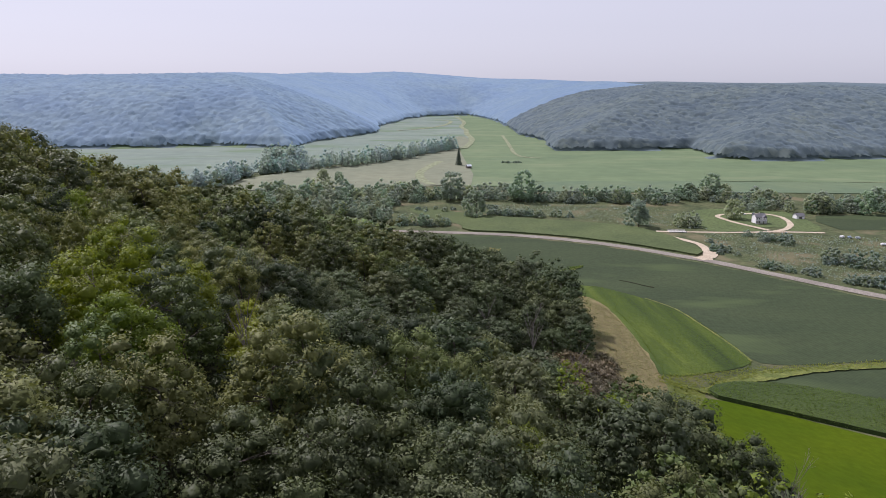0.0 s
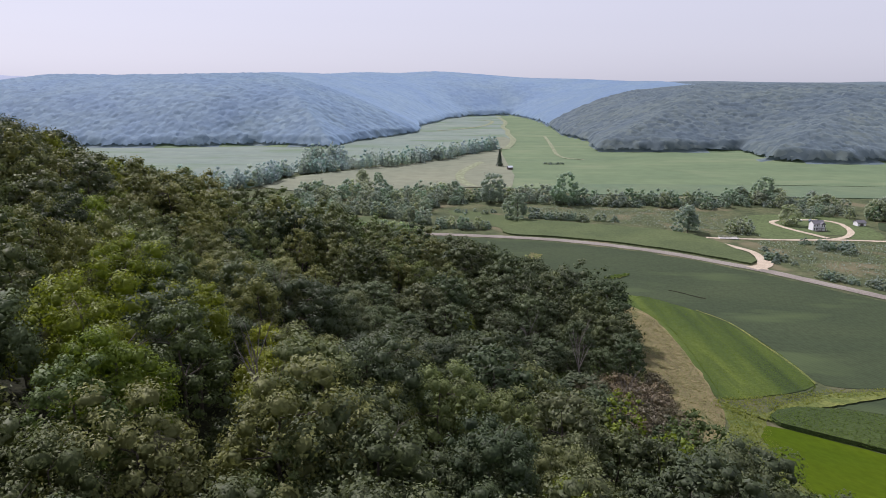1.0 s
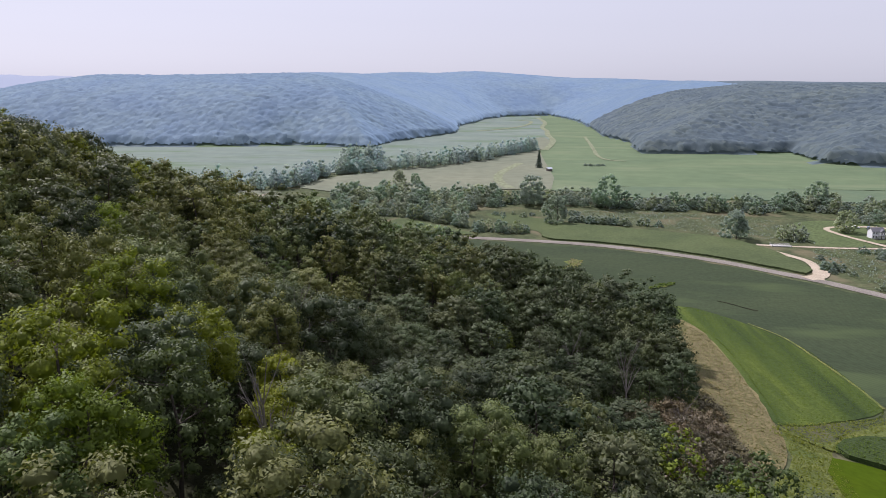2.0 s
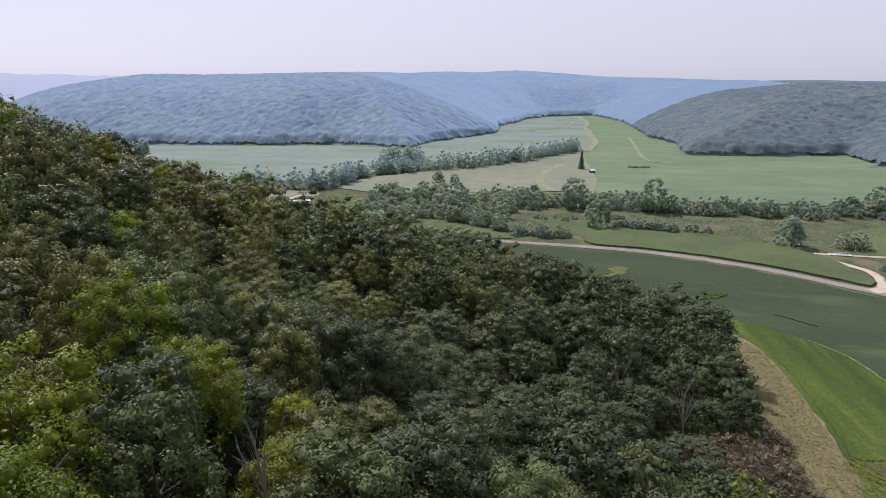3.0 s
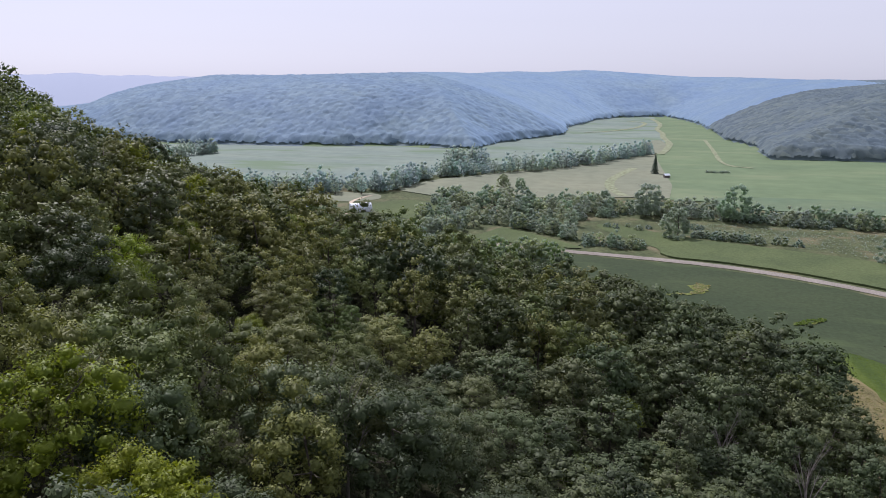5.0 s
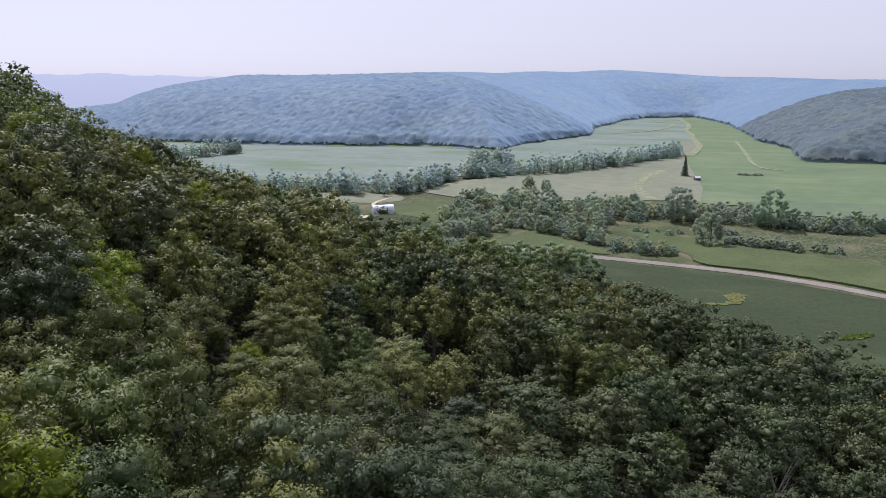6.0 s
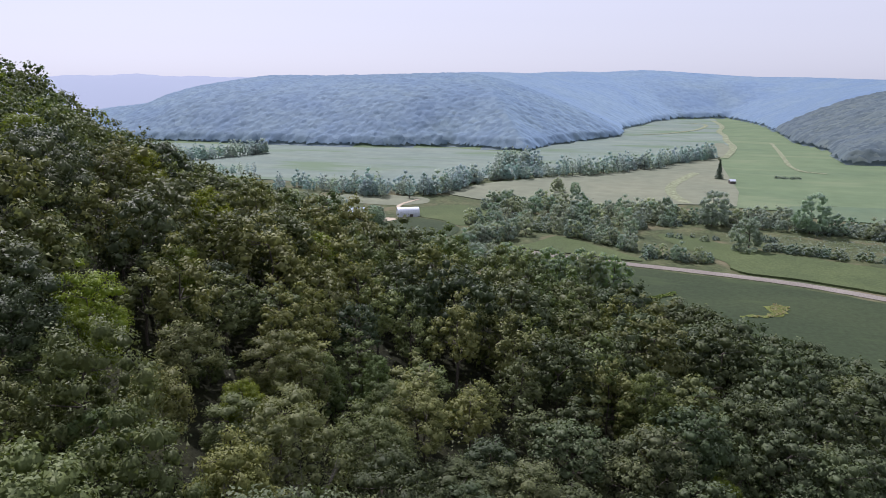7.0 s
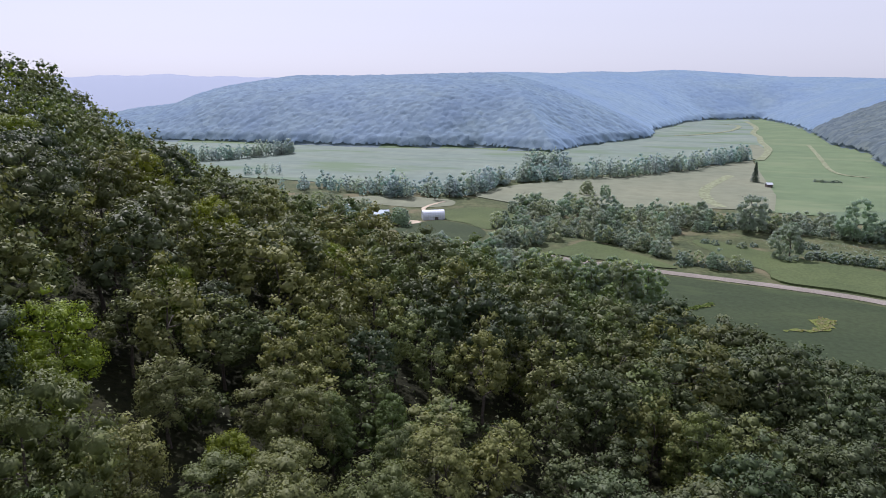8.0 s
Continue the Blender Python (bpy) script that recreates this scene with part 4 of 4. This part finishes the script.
for x, y, s in ((-210, 482, 0.6), (-219, 484, 0.5), (-203, 478, 0.45), (-243, 494, 0.6), (-254, 500, 0.65), (-266, 503, 0.6), (-278, 507, 0.6), (-290, 512, 0.6)):
    put(BIG[random.randrange(3)], x, y, s, random.uniform(0, 360), 0.3)
ROW = "field-edge tree row"
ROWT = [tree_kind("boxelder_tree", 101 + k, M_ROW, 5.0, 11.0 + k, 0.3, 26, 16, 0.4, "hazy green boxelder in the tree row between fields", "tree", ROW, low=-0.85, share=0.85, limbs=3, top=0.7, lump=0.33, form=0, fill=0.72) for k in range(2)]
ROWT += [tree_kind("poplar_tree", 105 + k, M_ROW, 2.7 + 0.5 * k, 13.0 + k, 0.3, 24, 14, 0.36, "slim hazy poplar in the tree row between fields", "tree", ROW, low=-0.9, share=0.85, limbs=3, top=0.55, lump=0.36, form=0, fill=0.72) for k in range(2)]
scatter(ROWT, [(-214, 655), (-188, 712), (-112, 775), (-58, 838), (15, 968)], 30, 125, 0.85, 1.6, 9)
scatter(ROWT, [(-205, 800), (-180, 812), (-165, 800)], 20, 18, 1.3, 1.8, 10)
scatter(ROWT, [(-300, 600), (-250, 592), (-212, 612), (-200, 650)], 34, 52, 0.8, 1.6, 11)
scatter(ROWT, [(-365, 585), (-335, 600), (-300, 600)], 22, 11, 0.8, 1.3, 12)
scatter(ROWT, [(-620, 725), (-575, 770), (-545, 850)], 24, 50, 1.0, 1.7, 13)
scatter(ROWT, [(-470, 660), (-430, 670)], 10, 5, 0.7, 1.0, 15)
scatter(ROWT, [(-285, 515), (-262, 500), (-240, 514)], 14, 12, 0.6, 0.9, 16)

for x, y, s in ((-262, 480, 0.8), (-256, 484, 0.9), (-269, 481, 0.9), (-250, 488, 0.8), (-222, 484, 0.7), (-235, 486, 0.75)):
    put(ROWT[0], x, y, s, random.uniform(0, 360), 0.3)

# lone spruce
def spruce(x, y, h):
    r = np.random.default_rng(77)
    root = new("spruce_tree")
    root.matrix_basis = pose(x, y, zed(x, y))
    bm = bmesh.new()
    limb(bm, (0, 0, -0.5), (0, 0, h * 0.95), 0.35, 0.04, 8)
    part("trunk", bm, M_BARK, root)
    n = 2400
    u = r.uniform(0.03, 1, n) ** 0.8
    z = 0.6 + (h - 0.6) * (1 - u)
    tier = 0.75 + 0.25 * np.abs(np.sin(z * 2.2))
    rad = u * h * 0.25 * tier * r.uniform(0.35, 1.05, n)
    a = r.uniform(0, 6.28, n)
    c = np.stack([np.cos(a) * rad, np.sin(a) * rad, z - rad * 0.25], -1)
    nn = np.stack([np.cos(a) * 0.5, np.sin(a) * 0.5, np.full(n, 0.8)], -1) + r.normal(size=(n, 3)) * 0.3
    child("crown", np_mesh("crown", *leaf_quads(r, c, nn, 0.55), M_PINE), root)
    return tagged(root, "lone dark green conical spruce in the oat field", "tree")


spruce(18, 778, 20.5)

# dead tree at the wood's edge
def dead_tree(x, y, seed, h):
    root = new("dead_tree")
    root.matrix_basis = pose(x, y, zed(x, y))
    part("trunk", trunk_bm(seed, 3.0, h, 3, 11, 4, 0.3), M_DEAD, root)
    return tagged(root, "bare grey dead tree with crooked limbs", "tree")


dead_tree(45, 77, 5, 14)
dead_tree(21, 148, 6, 15)
dead_tree(-30, 104, 7, 14)
dead_tree(-36, 110, 8, 12)
dead_tree(11, 158, 9, 12)
dead_tree(29, 136, 10, 11)
dead_tree(-9, 163, 12, 13)
dead_tree(-22, 72, 13, 15)

# ---- crop plants and grasses ----
def tufts(name, poly, count, size, mat, h, label, category, seed, up=1.6):
    r = np.random.default_rng(seed)
    xs, ys = [p[0] for p in poly], [p[1] for p in poly]
    x = r.uniform(min(xs), max(xs), count * 3)
    y = r.uniform(min(ys), max(ys), count * 3)
    ok = inside_dist(poly, x, y) > 0.2
    x, y = x[ok][:count], y[ok][:count]
    c = np.stack([x, y, land(x, y) + h * r.uniform(0.6, 1.12, len(x))], -1)
    if "corn" in name:                  # leafy sides of the stand
        rim = curve_line(poly + poly[:1], 0.09)
        e = np.array(rim) + r.normal(size=(len(rim), 2)) * 0.18
        c = np.concatenate([c, np.stack([e[:, 0], e[:, 1], land(e[:, 0], e[:, 1]) + h * r.uniform(0.05, 1.1, len(e))], -1)])
    nn = r.normal(size=(len(c), 3)) + np.array([0, 0, up])
    soft = np.tile(np.array([0, -0.2, 1.0]), (len(c), 1)) + r.normal(size=c.shape) * 0.12
    return tagged(new(name, np_mesh(name, *leaf_quads(r, c, nn, size, soft, 0.92), mat)), label, category, kind="stuff")


tufts("corn_plants", [(61, 279), (69, 260), (69, 227), (66, 192), (65, 181), (81, 190), (99, 203), (99, 240), (94, 263), (71, 297)], 8000, 0.16, M_CORN_LEAF, 0.28, "bright green corn blades above the strip", "corn", 21)
tufts("corn_plants", [(73, 171), (84, 181), (104, 183), (127, 176), (150, 170), (150, 137), (111, 154), (91, 162), (74, 167)], 20000, 0.24, M_BLADE, 1.25, "green corn blades above the dark field", "corn", 22)
tufts("dry_grass", [(60, 281), (67, 262), (67, 228), (64, 192), (62, 177), (58, 160), (52, 147), (45, 138), (40, 150), (42, 181), (44, 215), (52, 245)], 16000, 0.24, M_STRAW, 0.4, "tan dry grass tufts beside the woods", "grass", 23)
tufts("ditch_weeds", [(58, 172), (70, 166), (84, 182), (100, 193), (117, 198), (146, 204), (146, 210), (117, 203), (100, 199), (80, 189), (62, 180)], 4500, 0.3, M_WEED_LEAF, 0.7, "yellow-green weeds along the ditch", "weeds", 24)
tufts("rough_grass", [(46, 137), (55, 150), (60, 166), (63, 178), (71, 171), (69, 161), (65, 142), (63, 122), (53, 100), (44, 108)], 4000, 0.26, M_WEED_LEAF, 0.32, "rough yellow-green grass beside the hay", "grass", 29)
tufts("edge_brush", [(58, 300), (40, 301), (22, 309), (2, 330), (-22, 346), (-50, 370), (-60, 350), (-30, 290), (0, 262), (20, 240), (36, 214), (48, 230), (54, 262)], 5000, 0.35, M_ASH, 0.4, "rough green brush along the edge of the wood", "brush", 25)

tufts("undergrowth", [(-120, 60), (-20, 30), (50, 30), (46, 96), (38, 125), (36, 150), (40, 200), (36, 246), (10, 290), (-30, 290), (-120, 240), (-170, 190)], 30000, 0.24, M_OAK, 1.6, "dark green undergrowth below the hillside trees", "undergrowth", 28, 0.6)

# ---- farm buildings ----
def gable(bm, x0, x1, y0, y1, z0, z1, t=0.25):
    """A gable roof slab, its ridge along x."""
    ym = (y0 + y1) / 2
    for a, b in ((y0, ym), (y1, ym)):
        vs = [bm.verts.new(p) for p in ((x0, a, z0), (x1, a, z0), (x1, b, z1), (x0, b, z1), (x0, a, z0 + t), (x1, a, z0 + t), (x1, b, z1 + t), (x0, b, z1 + t))]
        for f in ((0, 1, 2, 3), (4, 5, 6, 7), (0, 1, 5, 4), (1, 2, 6, 5), (2, 3, 7, 6), (3, 0, 4, 7)):
            bm.faces.new([vs[i] for i in f])
    bmesh.ops.recalc_face_normals(bm, faces=bm.faces[:])
    return bm


def gable_walls(bm, x0, x1, y0, y1, z0, z1, zr):
    ym = (y0 + y1) / 2
    box(bm, x0, x1, y0, y1, z0, z1)
    a = [bm.verts.new(p) for p in ((x0, y0, z1), (x0, y1, z1), (x0, ym, zr))]
    b = [bm.verts.new(p) for p in ((x1, y0, z1), (x1, y1, z1), (x1, ym, zr))]
    bm.faces.new(a)
    bm.faces.new(b)
    bm.faces.new((a[0], b[0], b[2], a[2]))
    bm.faces.new((a[1], b[1], b[2], a[2]))
    bmesh.ops.recalc_face_normals(bm, faces=bm.faces[:])
    return bm


def window(parent, x, y, z, w, h, along="x"):
    d = 0.06
    if along == "x":
        fr = part("window", box_bm(x - w / 2 - 0.1, x + w / 2 + 0.1, y - d, y + d, z - 0.1, z + h + 0.1), M_WHITE, parent)
        part("pane", box_bm(x - w / 2, x + w / 2, y - d - 0.02, y + d + 0.02, z, z + h), M_GLASS, fr)
    else:
        fr = part("window", box_bm(x - d, x + d, y - w / 2 - 0.1, y + w / 2 + 0.1, z - 0.1, z + h + 0.1), M_WHITE, parent)
        part("pane", box_bm(x - d - 0.02, x + d + 0.02, y - w / 2, y + w / 2, z, z + h), M_GLASS, fr)


def farmhouse(x, y, turn):
    h = new("farmhouse")
    h.matrix_basis = pose(x, y, zed(x, y), 0, 0, turn) @ Matrix.Scale(0.8, 4)
    part("wall", gable_walls(bmesh.new(), -4.5, 4.5, -3.2, 3.2, -0.3, 5.6, 7.9), M_WHITE, h)
    part("roof", gable(bmesh.new(), -4.9, 4.9, -3.8, 3.8, 5.35, 8.05), M_ROOF, h)
    wing = part("wing", box_bm(0.6, 4.2, -5.2, -3.2, -0.3, 5.4), M_WHITE, h, "white two-storey gabled front wing")
    bm = bmesh.new()
    vs = [bm.verts.new(p) for p in ((0.2, -5.5, 5.2), (4.6, -5.5, 5.2), (2.4, -5.5, 7.4), (0.2, -2.4, 5.2), (4.6, -2.4, 5.2), (2.4, -2.4, 7.4))]
    for f in ((0, 2, 5, 3), (1, 4, 5, 2), (0, 1, 2), (0, 3, 4, 1)):
        bm.faces.new([vs[i] for i in f])
    part("wing_roof", bm, M_ROOF, h)
    part("porch_roof", box_bm(-4.7, 4.7, -7.2, -5.25, 2.7, 2.95), M_ROOF, h)
    part("porch_floor", box_bm(-4.6, 4.6, -7.1, -5.25, -0.3, 0.4), M_DARKWOOD, h)
    for k in range(5):
        part("porch_post", box_bm(-4.5 + k * 2.2, -4.32 + k * 2.2, -7.0, -6.82, 0.4, 2.7), M_WHITE, h)
    for wx in (-3.4, -1.3):
        for wz in (0.9, 3.6):
            window(h, wx, -3.22, wz, 0.9, 1.4)
    for wx in (1.5, 3.3):
        window(h, wx, -5.22, 3.5, 0.8, 1.4)
    for wz in (0.9, 3.6):
        window(h, 4.52, 0.6, wz, 0.9, 1.4, "y")
    part("door", box_bm(0.95, 1.85, -5.28, -5.18, 0.4, 2.45), M_DARKWOOD, h)
    part("chimney", box_bm(-0.5, 0.2, -0.35, 0.35, 7.2, 9.0), M_CONCRETE, h)
    return tagged(h, "white two-storey clapboard farmhouse with grey roof and porch", "house")


farmhouse(215.5, 453, 6)


def shed(name, x, y, turn, w, d, hgt, wall_m, roof_m, label):
    s = new(name)
    s.matrix_basis = pose(x, y, zed(x, y), 0, 0, turn)
    part("wall", gable_walls(bmesh.new(), -w / 2, w / 2, -d / 2, d / 2, -0.3, hgt, hgt + d * 0.3), wall_m, s)
    part("roof", gable(bmesh.new(), -w / 2 - 0.3, w / 2 + 0.3, -d / 2 - 0.4, d / 2 + 0.4, hgt - 0.15, hgt + d * 0.3 + 0.1), roof_m, s)
    part("door", box_bm(-w * 0.2, w * 0.2, -d / 2 - 0.08, -d / 2 + 0.02, 0, hgt * 0.8), M_DARKWOOD, s)
    return tagged(s, label, "shed")


shed("shed", 251, 469, 10, 6.0, 4.5, 2.2, M_WHITE, M_ROOF, "small white farm shed with a dark roof")
shed("shed", 28.5, 750, 20, 5.0, 4.5, 3.0, M_DARKWOOD, M_STEEL, "small weathered field shed near the lone spruce")
shed("barn", -229, 494, 25, 11.0, 8.0, 4.2, M_BLUE, M_BLUE, "blue-grey steel barn half hidden by trees")
shed("barn", -264, 509, 25, 9.0, 7.0, 3.6, M_WHITE, M_STEEL, "small white barn with a steel roof behind trees")


def quonset(x, y, turn, length, width, hgt):
    q = new("machine_shed")
    q.matrix_basis = pose(x, y, zed(x, y), 0, 0, turn)
    bm = bmesh.new()
    n, seg = 14, 26
    ring = []
    for i in range(seg + 1):
        px = -length / 2 + length * i / seg
        rib = 0.06 if i % 2 else 0.0
        row = [(-width / 2 - rib, -0.3)] + [(-(width / 2 + rib) * math.cos(math.pi * k / n), hgt * 0.35 + (hgt * 0.65 + rib) * math.sin(math.pi * k / n)) for k in range(n + 1)] + [(width / 2 + rib, -0.3)]
        ring.append([bm.verts.new((px, a, b)) for a, b in row])
    for i in range(seg):
        for k in range(len(ring[0]) - 1):
            bm.faces.new((ring[i][k], ring[i + 1][k], ring[i + 1][k + 1], ring[i][k + 1]))
    part("roof", bm, M_STEEL, q, "ribbed white arched steel roof")
    for s in (-1, 1):
        bm = bmesh.new()
        row = [(-width / 2, -0.3)] + [(-(width / 2) * math.cos(math.pi * k / n), hgt * 0.35 + hgt * 0.65 * math.sin(math.pi * k / n)) for k in range(n + 1)] + [(width / 2, -0.3)]
        bm.faces.new([bm.verts.new((s * (length / 2 - 0.1), a * 0.99, b * 0.99)) for a, b in row])
        part("end_wall", bm, M_STEEL, q)
    part("door", box_bm(length / 2 - 0.12, length / 2 + 0.02, -1.8, 1.8, 0, 3.4), M_BLUE, q)
    part("side_door", box_bm(0.5, 3.0, -width / 2 - 0.12, -width / 2 + 0.1, 0.0, 1.9), M_DARKWOOD, q)
    return tagged(q, "white arched steel machine shed beside the farmyard", "shed")


quonset(-197, 511, 32, 15.5, 9.0, 6.2)
tagged(field("farmyard", [(-214, 489), (-206, 486), (-198, 494), (-203, 499), (-211, 498)], M_DRIVE, 0.2, 5, 0.5, 3), "pale gravel farmyard by the machine shed", "yard", kind="structure")


def bridge(x, y, turn):
    b = new("bridge")
    b.matrix_basis = pose(x, y, zed(x, y), 0, 0, turn)
    part("deck", box_bm(-5.5, 5.5, -2.2, 2.2, 0.1, 0.5), M_CONCRETE, b)
    for s in (-2.2, 2.2):
        part("rail", box_bm(-5.5, 5.5, s - 0.06, s + 0.06, 1.0, 1.2), M_CONCRETE, b)
        for k in range(5):
            part("post", box_bm(-5.3 + k * 2.6, -5.1 + k * 2.6, s - 0.08, s + 0.08, 0.5, 1.0), M_CONCRETE, b)
    part("abutment", box_bm(-5.6, -4.8, -2.3, 2.3, -1.2, 0.1), M_CONCRETE, b)
    part("abutment", box_bm(4.8, 5.6, -2.3, 2.3, -1.2, 0.1), M_CONCRETE, b)
    return tagged(b, "small white-railed bridge on the gravel lane", "bridge")


bridge(150, 423.4, -3)


def car(x, y, turn, mat, label):
    c = new("parked_car")
    c.matrix_basis = pose(x, y, zed(x, y) + 0.12, 0, 0, turn)
    bm = box_bm(-2.2, 2.2, -0.9, 0.9, 0.35, 0.95)
    bmesh.ops.bevel(bm, geom=bm.edges[:], offset=0.15, segments=2, affect="EDGES")
    part("body", bm, mat, c)
    bm = bmesh.new()
    vs = [bm.verts.new(p) for p in ((-1.5, -0.8, 0.93), (1.1, -0.8, 0.93), (1.1, 0.8, 0.93), (-1.5, 0.8, 0.93), (-1.1, -0.65, 1.5), (0.4, -0.65, 1.5), (0.4, 0.65, 1.5), (-1.1, 0.65, 1.5))]
    for f in ((4, 5, 6, 7), (0, 1, 5, 4), (1, 2, 6, 5), (2, 3, 7, 6), (3, 0, 4, 7)):
        bm.faces.new([vs[i] for i in f])
    part("cabin", bm, M_GLASS, c)
    part("cabin_roof", box_bm(-1.1, 0.4, -0.65, 0.65, 1.5, 1.55), mat, c)
    for wx in (-1.4, 1.4):
        for wy in (-0.85, 0.85):
            bm = bmesh.new()
            limb(bm, (wx, wy - 0.1, 0.33), (wx, wy + 0.1, 0.33), 0.33, 0.33, 12)
            part("wheel", bm, M_TYRE, c)
    return tagged(c, label, "car", "cars parked at the farmhouse")


car(210, 480.5, 15, M_WHITE, "white car parked on the farmhouse drive")
car(217, 481.5, -10, M_WHITE, "white car parked on the farmhouse lawn")
car(224.5, 481, 60, M_BLUE, "blue-grey car parked beside the farmhouse")


def trailer(x, y, turn, ln, mat, label):
    t = new("farm_trailer")
    t.matrix_basis = pose(x, y, zed(x, y), 0, 0, turn)
    bm = box_bm(-ln / 2, ln / 2, -0.85, 0.85, 0.55, 1.6)
    bmesh.ops.bevel(bm, geom=bm.edges[:], offset=0.2, segments=2, affect="EDGES")
    part("body", bm, mat, t)
    for wy in (-1.05, 1.05):
        bm = bmesh.new()
        limb(bm, (0, wy - 0.1, 0.35), (0, wy + 0.1, 0.35), 0.38, 0.38, 12)
        part("wheel", bm, M_TYRE, t)
    part("drawbar", box_bm(ln / 2 - 0.1, ln / 2 + 1.3, -0.06, 0.06, 0.5, 0.62), M_DARKWOOD, t)
    return tagged(t, label, "trailer")


trailer(245, 405, 20, 2.6, M_WHITE, "white trailer standing in the rough meadow")
trailer(249, 404, 70, 2.4, M_BLUE, "blue-grey trailer standing in the rough meadow")
trailer(253, 402, -15, 2.8, M_STEEL, "pale steel trailer in the rough meadow")
trailer(258, 385, 10, 3.6, M_WHITE, "long white trailer by the meadow shrubs")

tufts("meadow_brush", [(150, 380), (158, 362), (176, 322), (200, 290), (240, 260), (290, 330), (265, 405), (215, 416), (165, 417)], 5000, 0.5, M_SHRUB, 0.7, "low green weeds and brush on the creek meadow", "brush", 26)
tufts("meadow_brush", [(20, 495), (60, 480), (118, 452), (140, 440), (172, 430), (172, 500), (140, 520), (60, 530), (10, 525)], 2500, 0.5, M_SHRUB, 0.6, "low green weeds on the damp creek meadow", "brush", 27)

for k, poly in enumerate(([(13, 352), (20, 357), (25, 361), (24, 371), (27, 376), (33, 373), (31, 365), (27, 358)], [(57, 324), (62, 331), (72, 337), (72, 333), (62, 325)], [(-26, 365), (-19, 372), (-13, 380), (-11, 378), (-19, 366)])):
    tufts("weed_tufts", poly, 260, 0.5, M_STRAW if k == 0 else M_BLADE, 0.7, "pale yellow-green weed tufts in the soybeans", "weeds", 40 + k)

# brush heap in the far hay field
scatter(BUSH, [(70, 800), (80, 797), (92, 803)], 3, 11, 0.45, 0.65, 30)

# ---- farthest ridge ----
az = np.radians(np.linspace(-78, -30, 180))
dist = np.array([1950.0, 2700.0, 4300.0, 4700.0])
fade = np.clip((np.degrees(-az) - 30) / 6, 0, 1)
crest = 92 + (58 + 6 * np.sin(az * 31) + 4 * np.sin(az * 83 + 1) + 1.5 * np.sin(az * 300)) * fade
lift = np.stack([np.full_like(az, -2.0), 30 + 8 * np.sin(az * 40), crest, crest * 0 + 20], 0)
ridge_v = np.stack([np.sin(az)[None] * dist[:, None], np.cos(az)[None] * dist[:, None], lift], -1).reshape(-1, 3)
k = np.arange(179)
ridge_f = np.concatenate([np.stack([k + 180 * j + 1, k + 180 * j, k + 180 * (j + 1), k + 180 * (j + 1) + 1], -1) for j in range(3)])
# The ridge's haze is a blue base colour plus a faint added glow.
m, n, l, b = base_mat("haze-coloured distance", 1.0, 0.0)
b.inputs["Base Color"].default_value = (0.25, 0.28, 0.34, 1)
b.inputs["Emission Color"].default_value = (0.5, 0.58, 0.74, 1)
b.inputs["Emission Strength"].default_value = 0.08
tagged(new("backdrop", np_mesh("backdrop", ridge_v, ridge_f, None, m, True)), "farthest ridge on the horizon, pale blue with haze", "backdrop", kind="structure")
